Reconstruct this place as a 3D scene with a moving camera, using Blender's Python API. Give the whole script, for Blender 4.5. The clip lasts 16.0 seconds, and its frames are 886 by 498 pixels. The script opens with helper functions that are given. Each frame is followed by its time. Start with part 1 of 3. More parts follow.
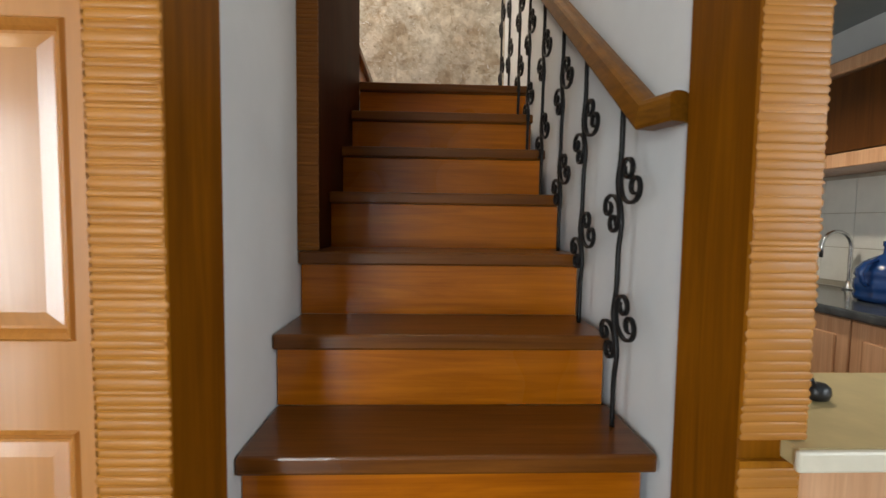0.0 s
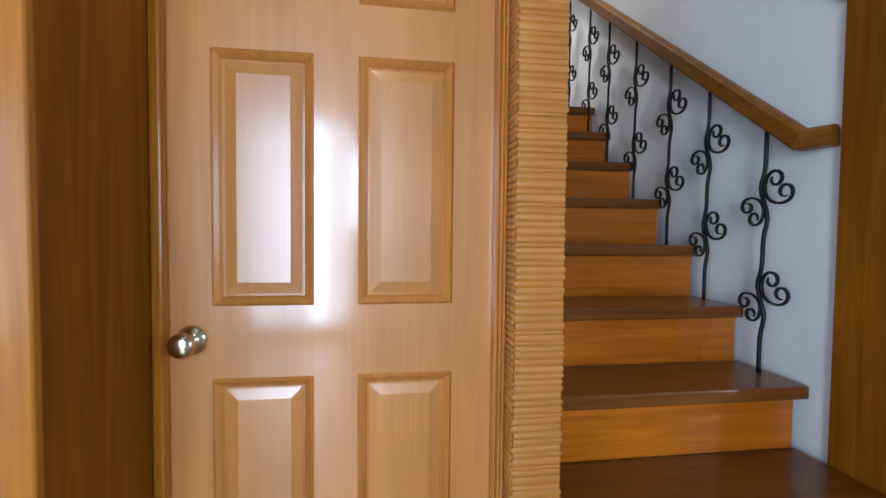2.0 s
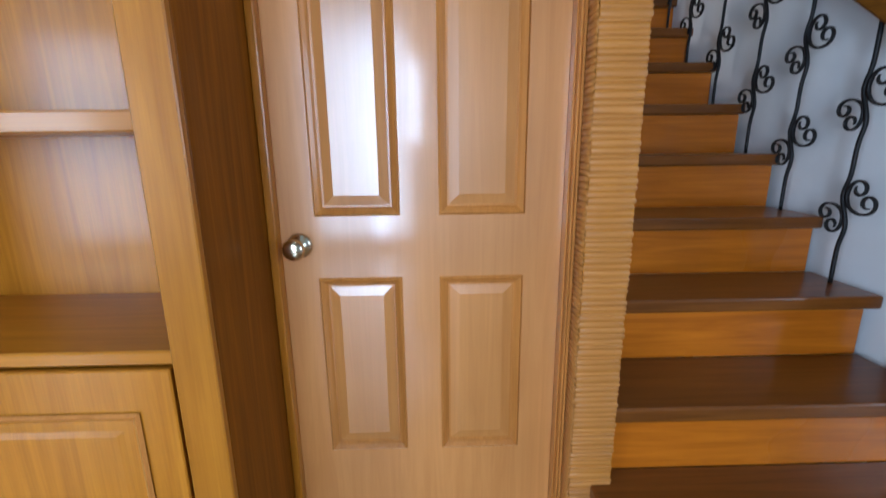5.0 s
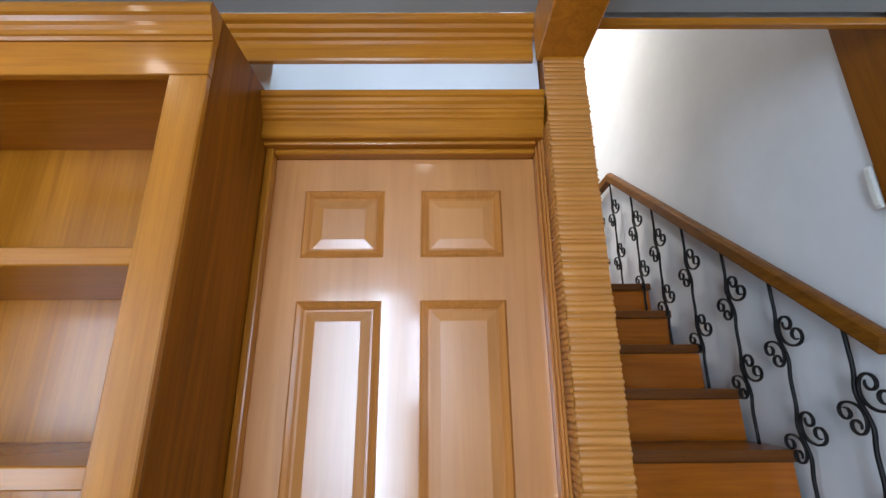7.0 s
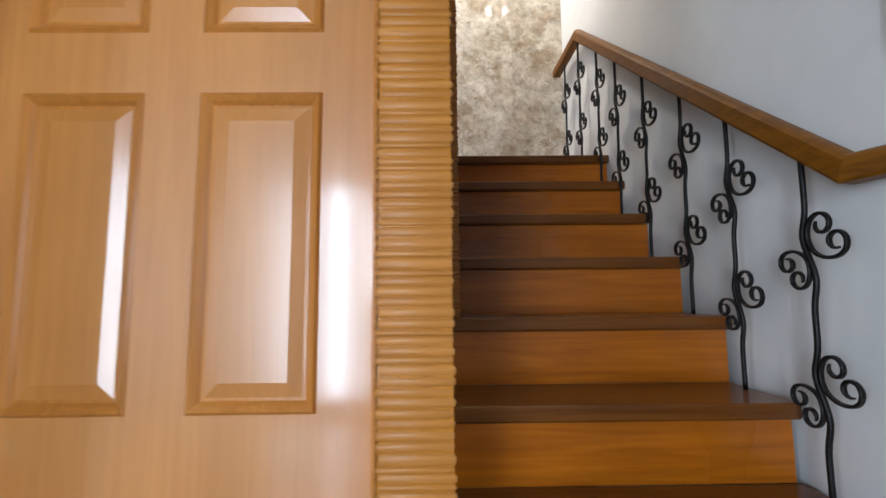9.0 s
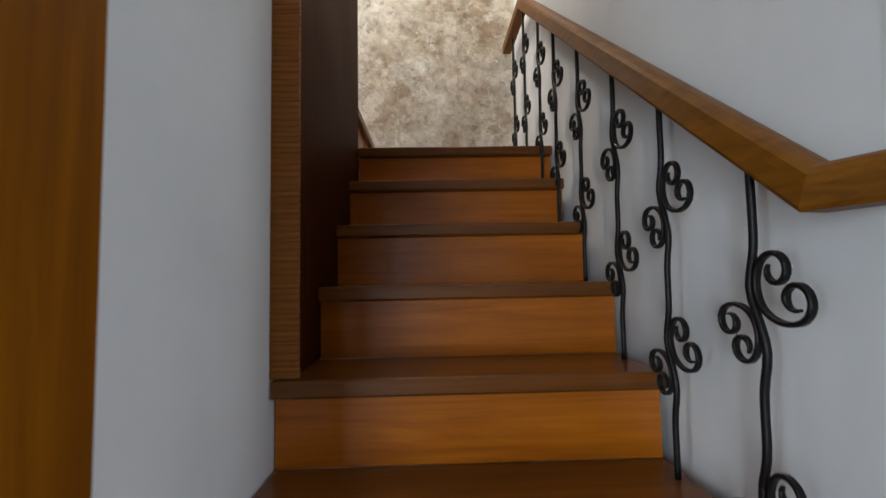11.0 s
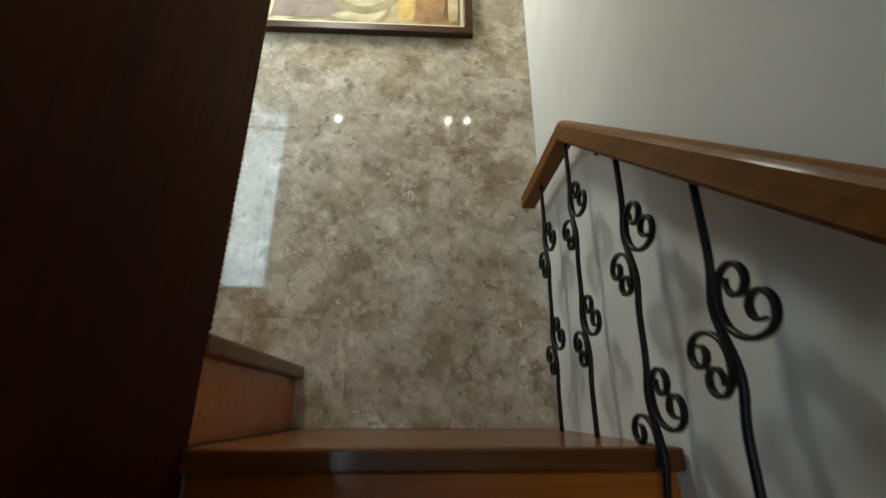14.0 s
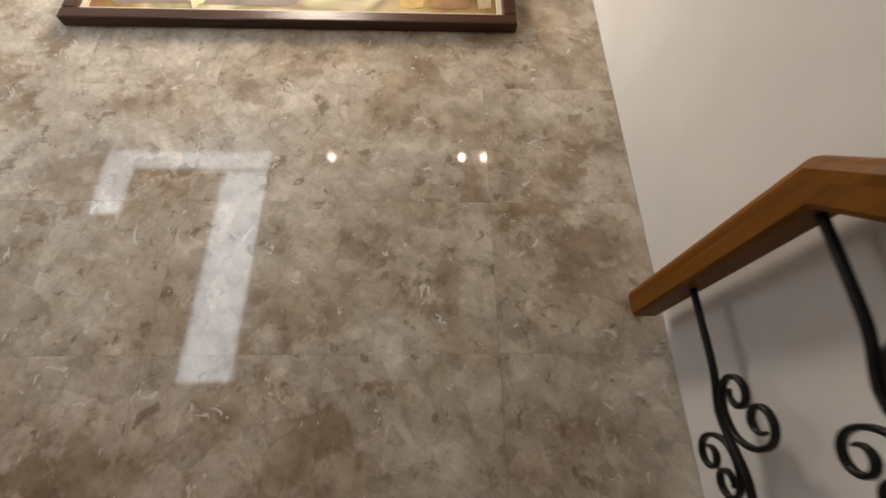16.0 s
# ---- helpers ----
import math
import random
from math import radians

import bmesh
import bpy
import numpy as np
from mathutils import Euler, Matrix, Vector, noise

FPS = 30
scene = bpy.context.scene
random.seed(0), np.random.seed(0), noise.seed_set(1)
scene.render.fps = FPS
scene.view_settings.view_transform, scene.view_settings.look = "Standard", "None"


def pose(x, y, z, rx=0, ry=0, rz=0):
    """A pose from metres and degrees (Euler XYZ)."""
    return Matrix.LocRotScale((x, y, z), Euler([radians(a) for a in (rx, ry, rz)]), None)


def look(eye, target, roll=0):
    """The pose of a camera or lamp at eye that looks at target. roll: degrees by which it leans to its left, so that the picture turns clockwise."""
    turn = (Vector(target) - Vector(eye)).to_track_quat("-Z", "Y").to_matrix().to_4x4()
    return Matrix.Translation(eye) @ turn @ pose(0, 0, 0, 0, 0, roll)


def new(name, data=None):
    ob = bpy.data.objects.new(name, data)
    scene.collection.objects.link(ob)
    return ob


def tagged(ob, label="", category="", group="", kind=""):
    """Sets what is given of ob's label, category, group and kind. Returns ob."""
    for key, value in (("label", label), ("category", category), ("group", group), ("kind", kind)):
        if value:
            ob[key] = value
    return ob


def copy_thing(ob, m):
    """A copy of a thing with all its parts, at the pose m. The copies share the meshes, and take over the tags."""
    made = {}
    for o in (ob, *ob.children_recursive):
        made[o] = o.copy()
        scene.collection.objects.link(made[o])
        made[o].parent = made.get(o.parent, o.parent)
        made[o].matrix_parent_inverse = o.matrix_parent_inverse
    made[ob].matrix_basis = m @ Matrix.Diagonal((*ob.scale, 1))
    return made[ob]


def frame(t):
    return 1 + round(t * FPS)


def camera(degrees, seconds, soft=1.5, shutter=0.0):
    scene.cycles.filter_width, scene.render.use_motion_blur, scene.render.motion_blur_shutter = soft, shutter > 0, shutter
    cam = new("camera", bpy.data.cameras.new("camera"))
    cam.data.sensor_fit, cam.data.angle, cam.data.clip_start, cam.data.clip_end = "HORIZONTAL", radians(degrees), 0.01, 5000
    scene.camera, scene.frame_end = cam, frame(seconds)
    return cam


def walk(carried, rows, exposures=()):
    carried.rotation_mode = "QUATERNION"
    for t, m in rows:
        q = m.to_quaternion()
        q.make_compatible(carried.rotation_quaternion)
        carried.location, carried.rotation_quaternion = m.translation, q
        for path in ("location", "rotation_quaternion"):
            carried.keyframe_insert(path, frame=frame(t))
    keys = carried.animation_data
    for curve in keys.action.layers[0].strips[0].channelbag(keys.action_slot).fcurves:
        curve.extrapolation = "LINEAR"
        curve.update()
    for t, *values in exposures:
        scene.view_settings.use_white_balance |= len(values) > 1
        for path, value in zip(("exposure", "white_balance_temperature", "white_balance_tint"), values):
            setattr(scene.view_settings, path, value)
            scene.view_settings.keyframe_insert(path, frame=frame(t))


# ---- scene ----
cam = camera(90.5, 16.0, shutter=0.4)
METRES, EYE, TILT, LEAN, TURN = 5.1, 1.243, 0.0, 0.0, -2.2
ROWS = [
    (0.0, 0.0, 0.0, 0.0, 0.05, -3.42, -0.77),
    (0.5, -0.0367, -0.0056, 0.0016, -1.29, -3.05, -0.63),
    (1.0, -0.0886, 0.0003, 0.0013, -4.63, -2.62, -0.58),
    (1.5, -0.1372, -0.0245, -0.0041, -5.18, -2.26, -0.66),
    (2.0, -0.1607, -0.0528, -0.0111, -5.9, -2.09, -0.58),
    (2.5, -0.1709, -0.0611, -0.0259, -5.87, -2.39, -0.42),
    (3.0, -0.1753, -0.0635, -0.0402, -2.27, -5.97, -0.18),
    (5.5, -0.1705, -0.0669, 0.0114, 1.42, -5.38, 0.28),
    (6.0, -0.1691, -0.0697, 0.0248, 1.57, 4.59, 0.31),
    (6.5, -0.1648, -0.0729, 0.0318, 1.81, 13.63, 0.33),
    (7.0, -0.1601, -0.0701, 0.0279, 1.85, 17.24, 0.43),
    (7.5, -0.1578, -0.0649, 0.016, 1.84, 18.5, 0.48),
    (8.0, -0.1465, -0.0521, -0.0052, 1.84, 17.2, 0.47),
    (8.5, -0.1154, -0.0254, -0.0085, 1.73, 8.35, 0.58),
    (9.0, -0.0859, 0.0039, -0.005, 1.56, 6.01, 0.53),
]
def row(t, x, y, z, yaw, pitch, roll):
    return t, pose(0, 0, EYE, TILT, LEAN, TURN) @ pose(METRES * x, METRES * y, METRES * z, 90 + pitch, roll, yaw)


STANCES = [row(*r) for r in ROWS]
UPSTAIRS = [
    (11.5, (0.012, 0.590, 1.470), (0.074, 2.585, 1.596), -1.1),
    (12.0, (0.039, 0.829, 1.584), (0.107, 2.800, 1.912), -0.6),
    (12.5, (0.021, 1.039, 1.696), (0.110, 2.975, 2.189), 0.2),
    (13.0, (0.026, 1.284, 1.827), (0.105, 3.190, 2.428), -0.3),
    (13.5, (0.066, 1.472, 1.934), (0.150, 3.362, 2.581), -0.4),
    (14.0, (0.056, 1.600, 2.087), (0.142, 3.477, 2.772), 0.0),
    (14.5, (0.012, 1.776, 2.272), (0.104, 3.634, 3.006), -0.4),
    (15.0, (0.052, 1.966, 2.392), (0.130, 3.804, 3.177), -0.5),
    (15.5, (0.044, 2.124, 2.530), (0.117, 3.947, 3.350), -0.6),
    (16.0, (0.003, 2.317, 2.624), (0.064, 4.137, 3.449), -0.7),
]
STANCES += [(t, look(eye, target, roll)) for t, eye, target, roll in UPSTAIRS]
STANCES += [(3.2, look((-0.912, -0.303, 1.004), (-0.784, 1.667, 0.686), -0.4)), (5.3, look((-0.887, -0.325, 1.261), (-0.862, 1.649, 0.939), -0.6)), (4.25, look((-0.905, -0.318, 1.05), (-0.83, 1.60, 0.49), -0.4))]
EXPOSURES = [(0.0, 0.05, 7200, 10), (1.0, 0.08, 6400, 10), (2.5, 0.05, 5550, 10), (5.5, 0.04, 5400, 10), (7.0, -0.02, 5750, 10), (8.0, 0.0, 5800, 10), (9.0, 0.05, 6200, 10), (11.5, -0.3, 6500, 9), (12.0, -0.52, 6800, 8), (12.5, -0.85, 6400, 2), (13.5, -1.05, 6000, -5), (14.0, -1.08, 6200, -5), (14.5, -1.05, 6400, 3), (15.0, -0.97, 6600, 8), (15.5, -1.02, 6900, 12), (16.0, -1.28, 7000, 14)]
walk(cam, sorted(STANCES, key=lambda k: k[0]), EXPOSURES)

# ---------------------------------------------------------------- world and lights
RISE, RUN = 0.2195, 0.2525
NOSE3, TOP3 = 0.986, 0.702          # third tread: nose y and top z


def nose_y(k):
    return NOSE3 + RUN * (k - 3)


def top_z(k):
    return TOP3 + RISE * (k - 3)


LAND = top_z(9)
CEIL, UPCEIL = 2.43, 5.2
MARBLE_Y, WALL_R, WALL_L, PART_X = 3.33, 0.565, -0.435, -0.385

world = bpy.data.worlds.new("world")
scene.world = world
world.use_nodes = True
wn = world.node_tree.nodes
sky = wn.new("ShaderNodeTexSky")
sky.sky_type, sky.sun_disc = "NISHITA", False
sky.sun_elevation, sky.sun_rotation = radians(50), radians(200)
world.node_tree.links.new(sky.outputs[0], wn["Background"].inputs[0])
wn["Background"].inputs[1].default_value = 0.1


def area_lamp(name, m, sx, sy, power, colour, spread=180):
    la = bpy.data.lights.new(name, "AREA")
    la.shape, la.size, la.size_y, la.energy, la.color, la.spread = "RECTANGLE", sx, sy, power, colour, radians(spread)
    ob = new(name, la)
    ob.matrix_world = m
    return ob


def spot_lamp(name, x, y, z, power, colour, cone=120, size=0.04):
    la = bpy.data.lights.new(name, "SPOT")
    la.energy, la.color, la.spot_size, la.spot_blend, la.shadow_soft_size = power, colour, radians(cone), 0.6, size
    ob = new(name, la)
    ob.location = (x, y, z)
    return ob


DAY, WARM = (0.74, 0.87, 1.0), (1.0, 0.80, 0.58)
BACK_Y = -3.2
# daylight in the openings behind the walker
# second strip is made extra bright, added to sharpen the jamb's shadow on the risers
WINDOWS = [(-2.25, -1.63, 0.15, 2.42, 50), (-1.61, -1.43, 0.15, 2.42, 40), (-1.41, -1.17, 0.15, 2.42, 20), (-1.15, -1.06, 1.22, 2.12, 9), (-5.2, -4.2, 0.15, 2.35, 90)]
for x0, x1, z0, z1, p in WINDOWS:
    area_lamp("window_light", look(((x0 + x1) / 2, BACK_Y + 0.02, (z0 + z1) / 2), ((x0 + x1) / 2, 0, (z0 + z1) / 2)), x1 - x0, z1 - z0, p, DAY)
area_lamp("kitchen_window_light", look((2.48, -1.0, 1.55), (0, -1.0, 1.55)), 1.1, 1.3, 45, DAY)
HALL_LAMPS = [(-1.77, 0.03, 4), (-0.9, 0.1, 4), (-1.25, -2.1, 8)]
# third entry is added: it imitates the second lamp's reflection in the right wall
STAIR_LAMPS = [(-0.93, 0.85), (0.306, 0.87), (0.52, 0.87)]
# unseen lamp added over the landing to brighten the marble and right wall
LANDING_FILL = [(-0.62, 2.78)]
for x, y, p in HALL_LAMPS:
    spot_lamp("hall_lamp", x, y, CEIL - 0.03, p, WARM, 130)
for x, y in STAIR_LAMPS:
    spot_lamp("stair_lamp", x, y, UPCEIL - 0.03, 9, (1.0, 0.90, 0.76), 140, 0.02)
for x, y in LANDING_FILL:
    spot_lamp("landing_fill_lamp", x, y, UPCEIL - 0.25, 255, (1.0, 0.91, 0.79), 165, 0.24)
# fill light in two unseen west openings, added to brighten landing and stair wall
UP_FILL_WINDOWS = [(-0.5, 0.75, 3.5, 4.8, 35), (2.25, 3.2, 3.2, 4.7, 30)]
for y0, y1, z0, z1, p in UP_FILL_WINDOWS:
    area_lamp("upstairs_fill_light", look((-3.03, (y0 + y1) / 2, (z0 + z1) / 2), (0, (y0 + y1) / 2, (z0 + z1) / 2)), y1 - y0, z1 - z0, p, (0.98, 0.97, 0.95))
SIDELIGHTS = [(-1.883, -1.488, 3.092, 4.960, 34), (-2.983, -1.488, 5.0, 5.190, 11), (-2.983, -2.707, 4.525, 4.983, 5)]
for x0, x1, z0, z1, p in SIDELIGHTS:
    area_lamp("sidelight", look(((x0 + x1) / 2, 0.895, (z0 + z1) / 2), ((x0 + x1) / 2, 3, (z0 + z1) / 2)), x1 - x0, z1 - z0, p, DAY)
# unseen fill added to lift the splashback, coned to leave the upper walls dark
spot_lamp("kitchen_fill_lamp", 1.3, 2.0, CEIL - 0.03, 62, (1.0, 0.94, 0.84), 118)


# ---------------------------------------------------------------- materials
def material(name):
    m = bpy.data.materials.new(name)
    m.use_nodes = True
    return m, m.node_tree.nodes, m.node_tree.links, m.node_tree.nodes["Principled BSDF"]


def ramp(n, stops):
    r = n.new("ShaderNodeValToRGB")
    el = r.color_ramp.elements
    while len(el) < len(stops):
        el.new(0.5)
    for e, (p, c) in zip(el, stops):
        e.position, e.color = p, (*c, 1)
    return r


def coords(n, l, scale, rot=(0, 0, 0), jitter=0.0):
    tc, mp = n.new("ShaderNodeTexCoord"), n.new("ShaderNodeMapping")
    mp.inputs["Scale"].default_value, mp.inputs["Rotation"].default_value = scale, rot
    l.new(tc.outputs["Object"], mp.inputs["Vector"])
    if jitter:
        oi, mul = n.new("ShaderNodeObjectInfo"), n.new("ShaderNodeVectorMath")
        mul.operation = "SCALE"
        mul.inputs[0].default_value = (jitter, jitter * 0.7, jitter * 1.3)
        l.new(oi.outputs["Random"], mul.inputs["Scale"])
        l.new(mul.outputs[0], mp.inputs["Location"])
    return mp


def bump(n, l, b, height, strength, distance):
    bp = n.new("ShaderNodeBump")
    bp.inputs["Strength"].default_value, bp.inputs["Distance"].default_value = strength, distance
    l.new(height, bp.inputs["Height"])
    l.new(bp.outputs[0], b.inputs["Normal"])


def noise_tex(n, l, vec, scale, detail=4, rough=0.55, distort=0.0):
    t = n.new("ShaderNodeTexNoise")
    t.inputs["Scale"].default_value, t.inputs["Detail"].default_value = scale, detail
    t.inputs["Roughness"].default_value, t.inputs["Distortion"].default_value = rough, distort
    l.new(vec.outputs[0], t.inputs["Vector"])
    return t


def mix_rgb(n, l, kind, fac, a, b):
    m = n.new("ShaderNodeMix")
    m.data_type, m.blend_type = "RGBA", kind
    for sock, v in ((m.inputs[0], fac), (m.inputs[6], a), (m.inputs[7], b)):
        if isinstance(v, (int, float)):
            sock.default_value = v
        elif isinstance(v, tuple):
            sock.default_value = (*v, 1)
        else:
            l.new(v, sock)
    return m.outputs[2]


def wood(name, light, dark, axis="z", rough=0.28, coat=0.5, grain=1.0, relief=0.15, spec=0.3, coat_rough=0.12):
    """Varnished wood: long grain along one axis, broad tone drift, fine pores."""
    m, n, l, b = material(name)
    s = {"x": (1.3, 22, 22), "y": (22, 1.3, 22), "z": (22, 22, 1.3)}[axis]
    fine = {"x": (4, 160, 160), "y": (160, 4, 160), "z": (160, 160, 4)}[axis]
    v1, v2, v3 = coords(n, l, s, jitter=3.0), coords(n, l, fine, jitter=3.0), coords(n, l, (1.6, 1.6, 1.6), jitter=3.0)
    g1 = noise_tex(n, l, v1, 1.0, 5, 0.6, 1.2)
    g2 = noise_tex(n, l, v2, 1.0, 2, 0.5)
    g3 = noise_tex(n, l, v3, 1.0, 2, 0.5)
    mid = tuple((a + c) / 2 for a, c in zip(light, dark))
    r1 = ramp(n, [(0.32, dark), (0.5, mid), (0.68, light)])
    l.new(g1.outputs[0], r1.inputs[0])
    r2 = ramp(n, [(0.35, (0.82, 0.79, 0.75)), (0.6, (1, 1, 1))])
    l.new(g2.outputs[0], r2.inputs[0])
    r3 = ramp(n, [(0.3, (0.82, 0.8, 0.78)), (0.7, (1.1, 1.08, 1.05))])
    l.new(g3.outputs[0], r3.inputs[0])
    c = mix_rgb(n, l, "MULTIPLY", 0.55 * grain, r1.outputs[0], r2.outputs[0])
    c = mix_rgb(n, l, "MULTIPLY", 0.9, c, r3.outputs[0])
    l.new(c, b.inputs["Base Color"])
    rr = n.new("ShaderNodeMapRange")
    rr.inputs["To Min"].default_value, rr.inputs["To Max"].default_value = rough * 0.75, rough * 1.3
    l.new(g3.outputs[0], rr.inputs[0])
    l.new(rr.outputs[0], b.inputs["Roughness"])
    b.inputs["Coat Weight"].default_value, b.inputs["Coat Roughness"].default_value = coat, coat_rough
    b.inputs["Specular IOR Level"].default_value = spec
    bump(n, l, b, g2.outputs[0], relief, 0.002)
    return m


def plaster(name, colour, rough=0.75, amount=0.12):
    m, n, l, b = material(name)
    v = coords(n, l, (1, 1, 1))
    a, c = noise_tex(n, l, v, 2.2, 4, 0.6), noise_tex(n, l, v, 90, 3, 0.6)
    r = ramp(n, [(0.3, tuple(x * (1 - amount) for x in colour)), (0.7, colour)])
    l.new(a.outputs[0], r.inputs[0])
    l.new(r.outputs[0], b.inputs["Base Color"])
    b.inputs["Roughness"].default_value = rough
    bump(n, l, b, c.outputs[0], 0.12, 0.002)
    return m


def plain(name, colour, rough=0.5, metal=0.0, wear=0.1):
    m, n, l, b = material(name)
    v = coords(n, l, (1, 1, 1))
    a = noise_tex(n, l, v, 14, 4, 0.6)
    r = ramp(n, [(0.3, tuple(x * (1 - wear) for x in colour)), (0.7, tuple(min(1, x * (1 + wear)) for x in colour))])
    l.new(a.outputs[0], r.inputs[0])
    l.new(r.outputs[0], b.inputs["Base Color"])
    b.inputs["Roughness"].default_value, b.inputs["Metallic"].default_value = rough, metal
    return m


def marble(name):
    """Polished beige-grey breccia: angular clouded patches, dark flecks, white calcite chips."""
    m, n, l, b = material(name)
    geo, v = n.new("ShaderNodeNewGeometry"), n.new("ShaderNodeMapping")
    info, shift, place = n.new("ShaderNodeObjectInfo"), n.new("ShaderNodeVectorMath"), n.new("ShaderNodeVectorMath")
    shift.operation, place.operation = "SCALE", "ADD"
    shift.inputs[0].default_value = (0.10, 0.07, 0.09)
    l.new(info.outputs["Random"], shift.inputs["Scale"])
    l.new(geo.outputs["Position"], place.inputs[0])
    l.new(shift.outputs[0], place.inputs[1])
    l.new(place.outputs[0], v.inputs["Vector"])
    big = noise_tex(n, l, v, 2.6, 4, 0.55, 0.5)
    small = noise_tex(n, l, v, 34, 6, 0.75, 0.2)
    warp_noise = noise_tex(n, l, v, 8, 4, 0.6)

    def cells(scale, push):
        warp = n.new("ShaderNodeVectorMath")
        warp.operation = "MULTIPLY_ADD"
        l.new(warp_noise.outputs["Color"], warp.inputs[0])
        warp.inputs[1].default_value = (push, push, push)
        l.new(v.outputs[0], warp.inputs[2])
        vo = n.new("ShaderNodeTexVoronoi")
        vo.feature = "F1"
        vo.inputs["Scale"].default_value = scale
        l.new(warp.outputs[0], vo.inputs["Vector"])
        sep = n.new("ShaderNodeSeparateColor")
        l.new(vo.outputs["Color"], sep.inputs[0])
        return sep

    c1, c2 = cells(10, 0.08), cells(27, 0.035)
    r1 = ramp(n, [(0.34, (0.38, 0.300, 0.215)), (0.48, (0.52, 0.450, 0.355)), (0.62, (0.62, 0.575, 0.49))])
    l.new(big.outputs[0], r1.inputs[0])
    r2 = ramp(n, [(0.0, (0.72, 0.69, 0.66)), (0.45, (0.92, 0.91, 0.89)), (0.8, (1.06, 1.06, 1.05)), (1.0, (1.2, 1.2, 1.2))])
    l.new(c1.outputs[0], r2.inputs[0])
    r3 = ramp(n, [(0.0, (0.70, 0.66, 0.62)), (0.4, (0.96, 0.95, 0.94)), (1.0, (1.12, 1.11, 1.1))])
    l.new(c2.outputs[1], r3.inputs[0])
    r4 = ramp(n, [(0.28, (0.56, 0.52, 0.48)), (0.45, (0.95, 0.94, 0.93)), (0.7, (1.1, 1.1, 1.1))])
    l.new(small.outputs[0], r4.inputs[0])
    pale = noise_tex(n, l, v, 4.6, 8, 0.68, 0.25)
    r9 = ramp(n, [(0.48, (0, 0, 0)), (0.52, (0.6, 0.6, 0.6)), (0.62, (0.85, 0.85, 0.85))])
    l.new(pale.outputs[0], r9.inputs[0])
    c = mix_rgb(n, l, "MIX", r9.outputs[0], r1.outputs[0], (0.68, 0.645, 0.57))
    c = mix_rgb(n, l, "MULTIPLY", 0.5, c, r2.outputs[0])
    c = mix_rgb(n, l, "MULTIPLY", 0.5, c, r3.outputs[0])
    # slanting brushed drifts and thin rusty seams
    slant = n.new("ShaderNodeMapping")
    slant.inputs["Scale"].default_value = (17, 9, 9)
    tilt = n.new("ShaderNodeMapping")
    tilt.inputs["Rotation"].default_value = (0, 0.8, 0)
    l.new(place.outputs[0], tilt.inputs["Vector"])
    l.new(tilt.outputs[0], slant.inputs["Vector"])
    drift = noise_tex(n, l, slant, 1.6, 6, 0.7, 0.3)
    r7 = ramp(n, [(0.34, (0.70, 0.65, 0.59)), (0.47, (0.95, 0.93, 0.91)), (0.53, (1.0, 1.0, 0.99)), (0.64, (1.16, 1.16, 1.15))])
    l.new(drift.outputs[0], r7.inputs[0])
    c = mix_rgb(n, l, "MULTIPLY", 0.5, c, r7.outputs[0])
    seam = noise_tex(n, l, slant, 1.7, 3, 0.6, 1.6)
    r8 = ramp(n, [(0.582, (0, 0, 0)), (0.60, (0.5, 0.5, 0.5)), (0.618, (0, 0, 0))])
    l.new(seam.outputs[0], r8.inputs[0])
    c = mix_rgb(n, l, "MIX", r8.outputs[0], c, (0.42, 0.30, 0.20))
    mid = noise_tex(n, l, v, 11, 3, 0.55, 0.3)
    r6 = ramp(n, [(0.30, (0.74, 0.70, 0.65)), (0.43, (0.87, 0.84, 0.80)), (0.49, (0.95, 0.93, 0.90)), (0.66, (1.12, 1.12, 1.11))])
    l.new(mid.outputs[0], r6.inputs[0])
    c = mix_rgb(n, l, "MULTIPLY", 0.8, c, r6.outputs[0])
    c = mix_rgb(n, l, "MULTIPLY", 0.66, c, r4.outputs[0])
    oi, tone = n.new("ShaderNodeObjectInfo"), ramp(n, [(0.0, (0.98, 0.98, 0.98)), (1.0, (1.02, 1.02, 1.02))])
    l.new(oi.outputs["Random"], tone.inputs[0])
    c = mix_rgb(n, l, "MULTIPLY", 1.0, c, tone.outputs[0])
    nook = noise_tex(n, l, v, 22, 4, 0.6, 0.4)
    r10 = ramp(n, [(0.33, (0.7, 0.7, 0.7)), (0.385, (0, 0, 0))])
    l.new(nook.outputs[0], r10.inputs[0])
    c = mix_rgb(n, l, "MIX", r10.outputs[0], c, (0.25, 0.19, 0.13))
    chip = noise_tex(n, l, v, 17, 3, 0.7, 1.3)
    r5 = ramp(n, [(0.655, (0, 0, 0)), (0.672, (0.85, 0.85, 0.85))])
    l.new(chip.outputs[0], r5.inputs[0])
    c = mix_rgb(n, l, "MIX", r5.outputs[0], c, (0.76, 0.74, 0.70))
    l.new(c, b.inputs["Base Color"])
    b.inputs["Roughness"].default_value = 0.055
    b.inputs["IOR"].default_value = 1.55
    return m


def glow(name, colour, strength):
    m, n, l, b = material(name)
    b.inputs["Base Color"].default_value = (*colour, 1)
    b.inputs["Emission Color"].default_value, b.inputs["Emission Strength"].default_value = (*colour, 1), strength
    return m


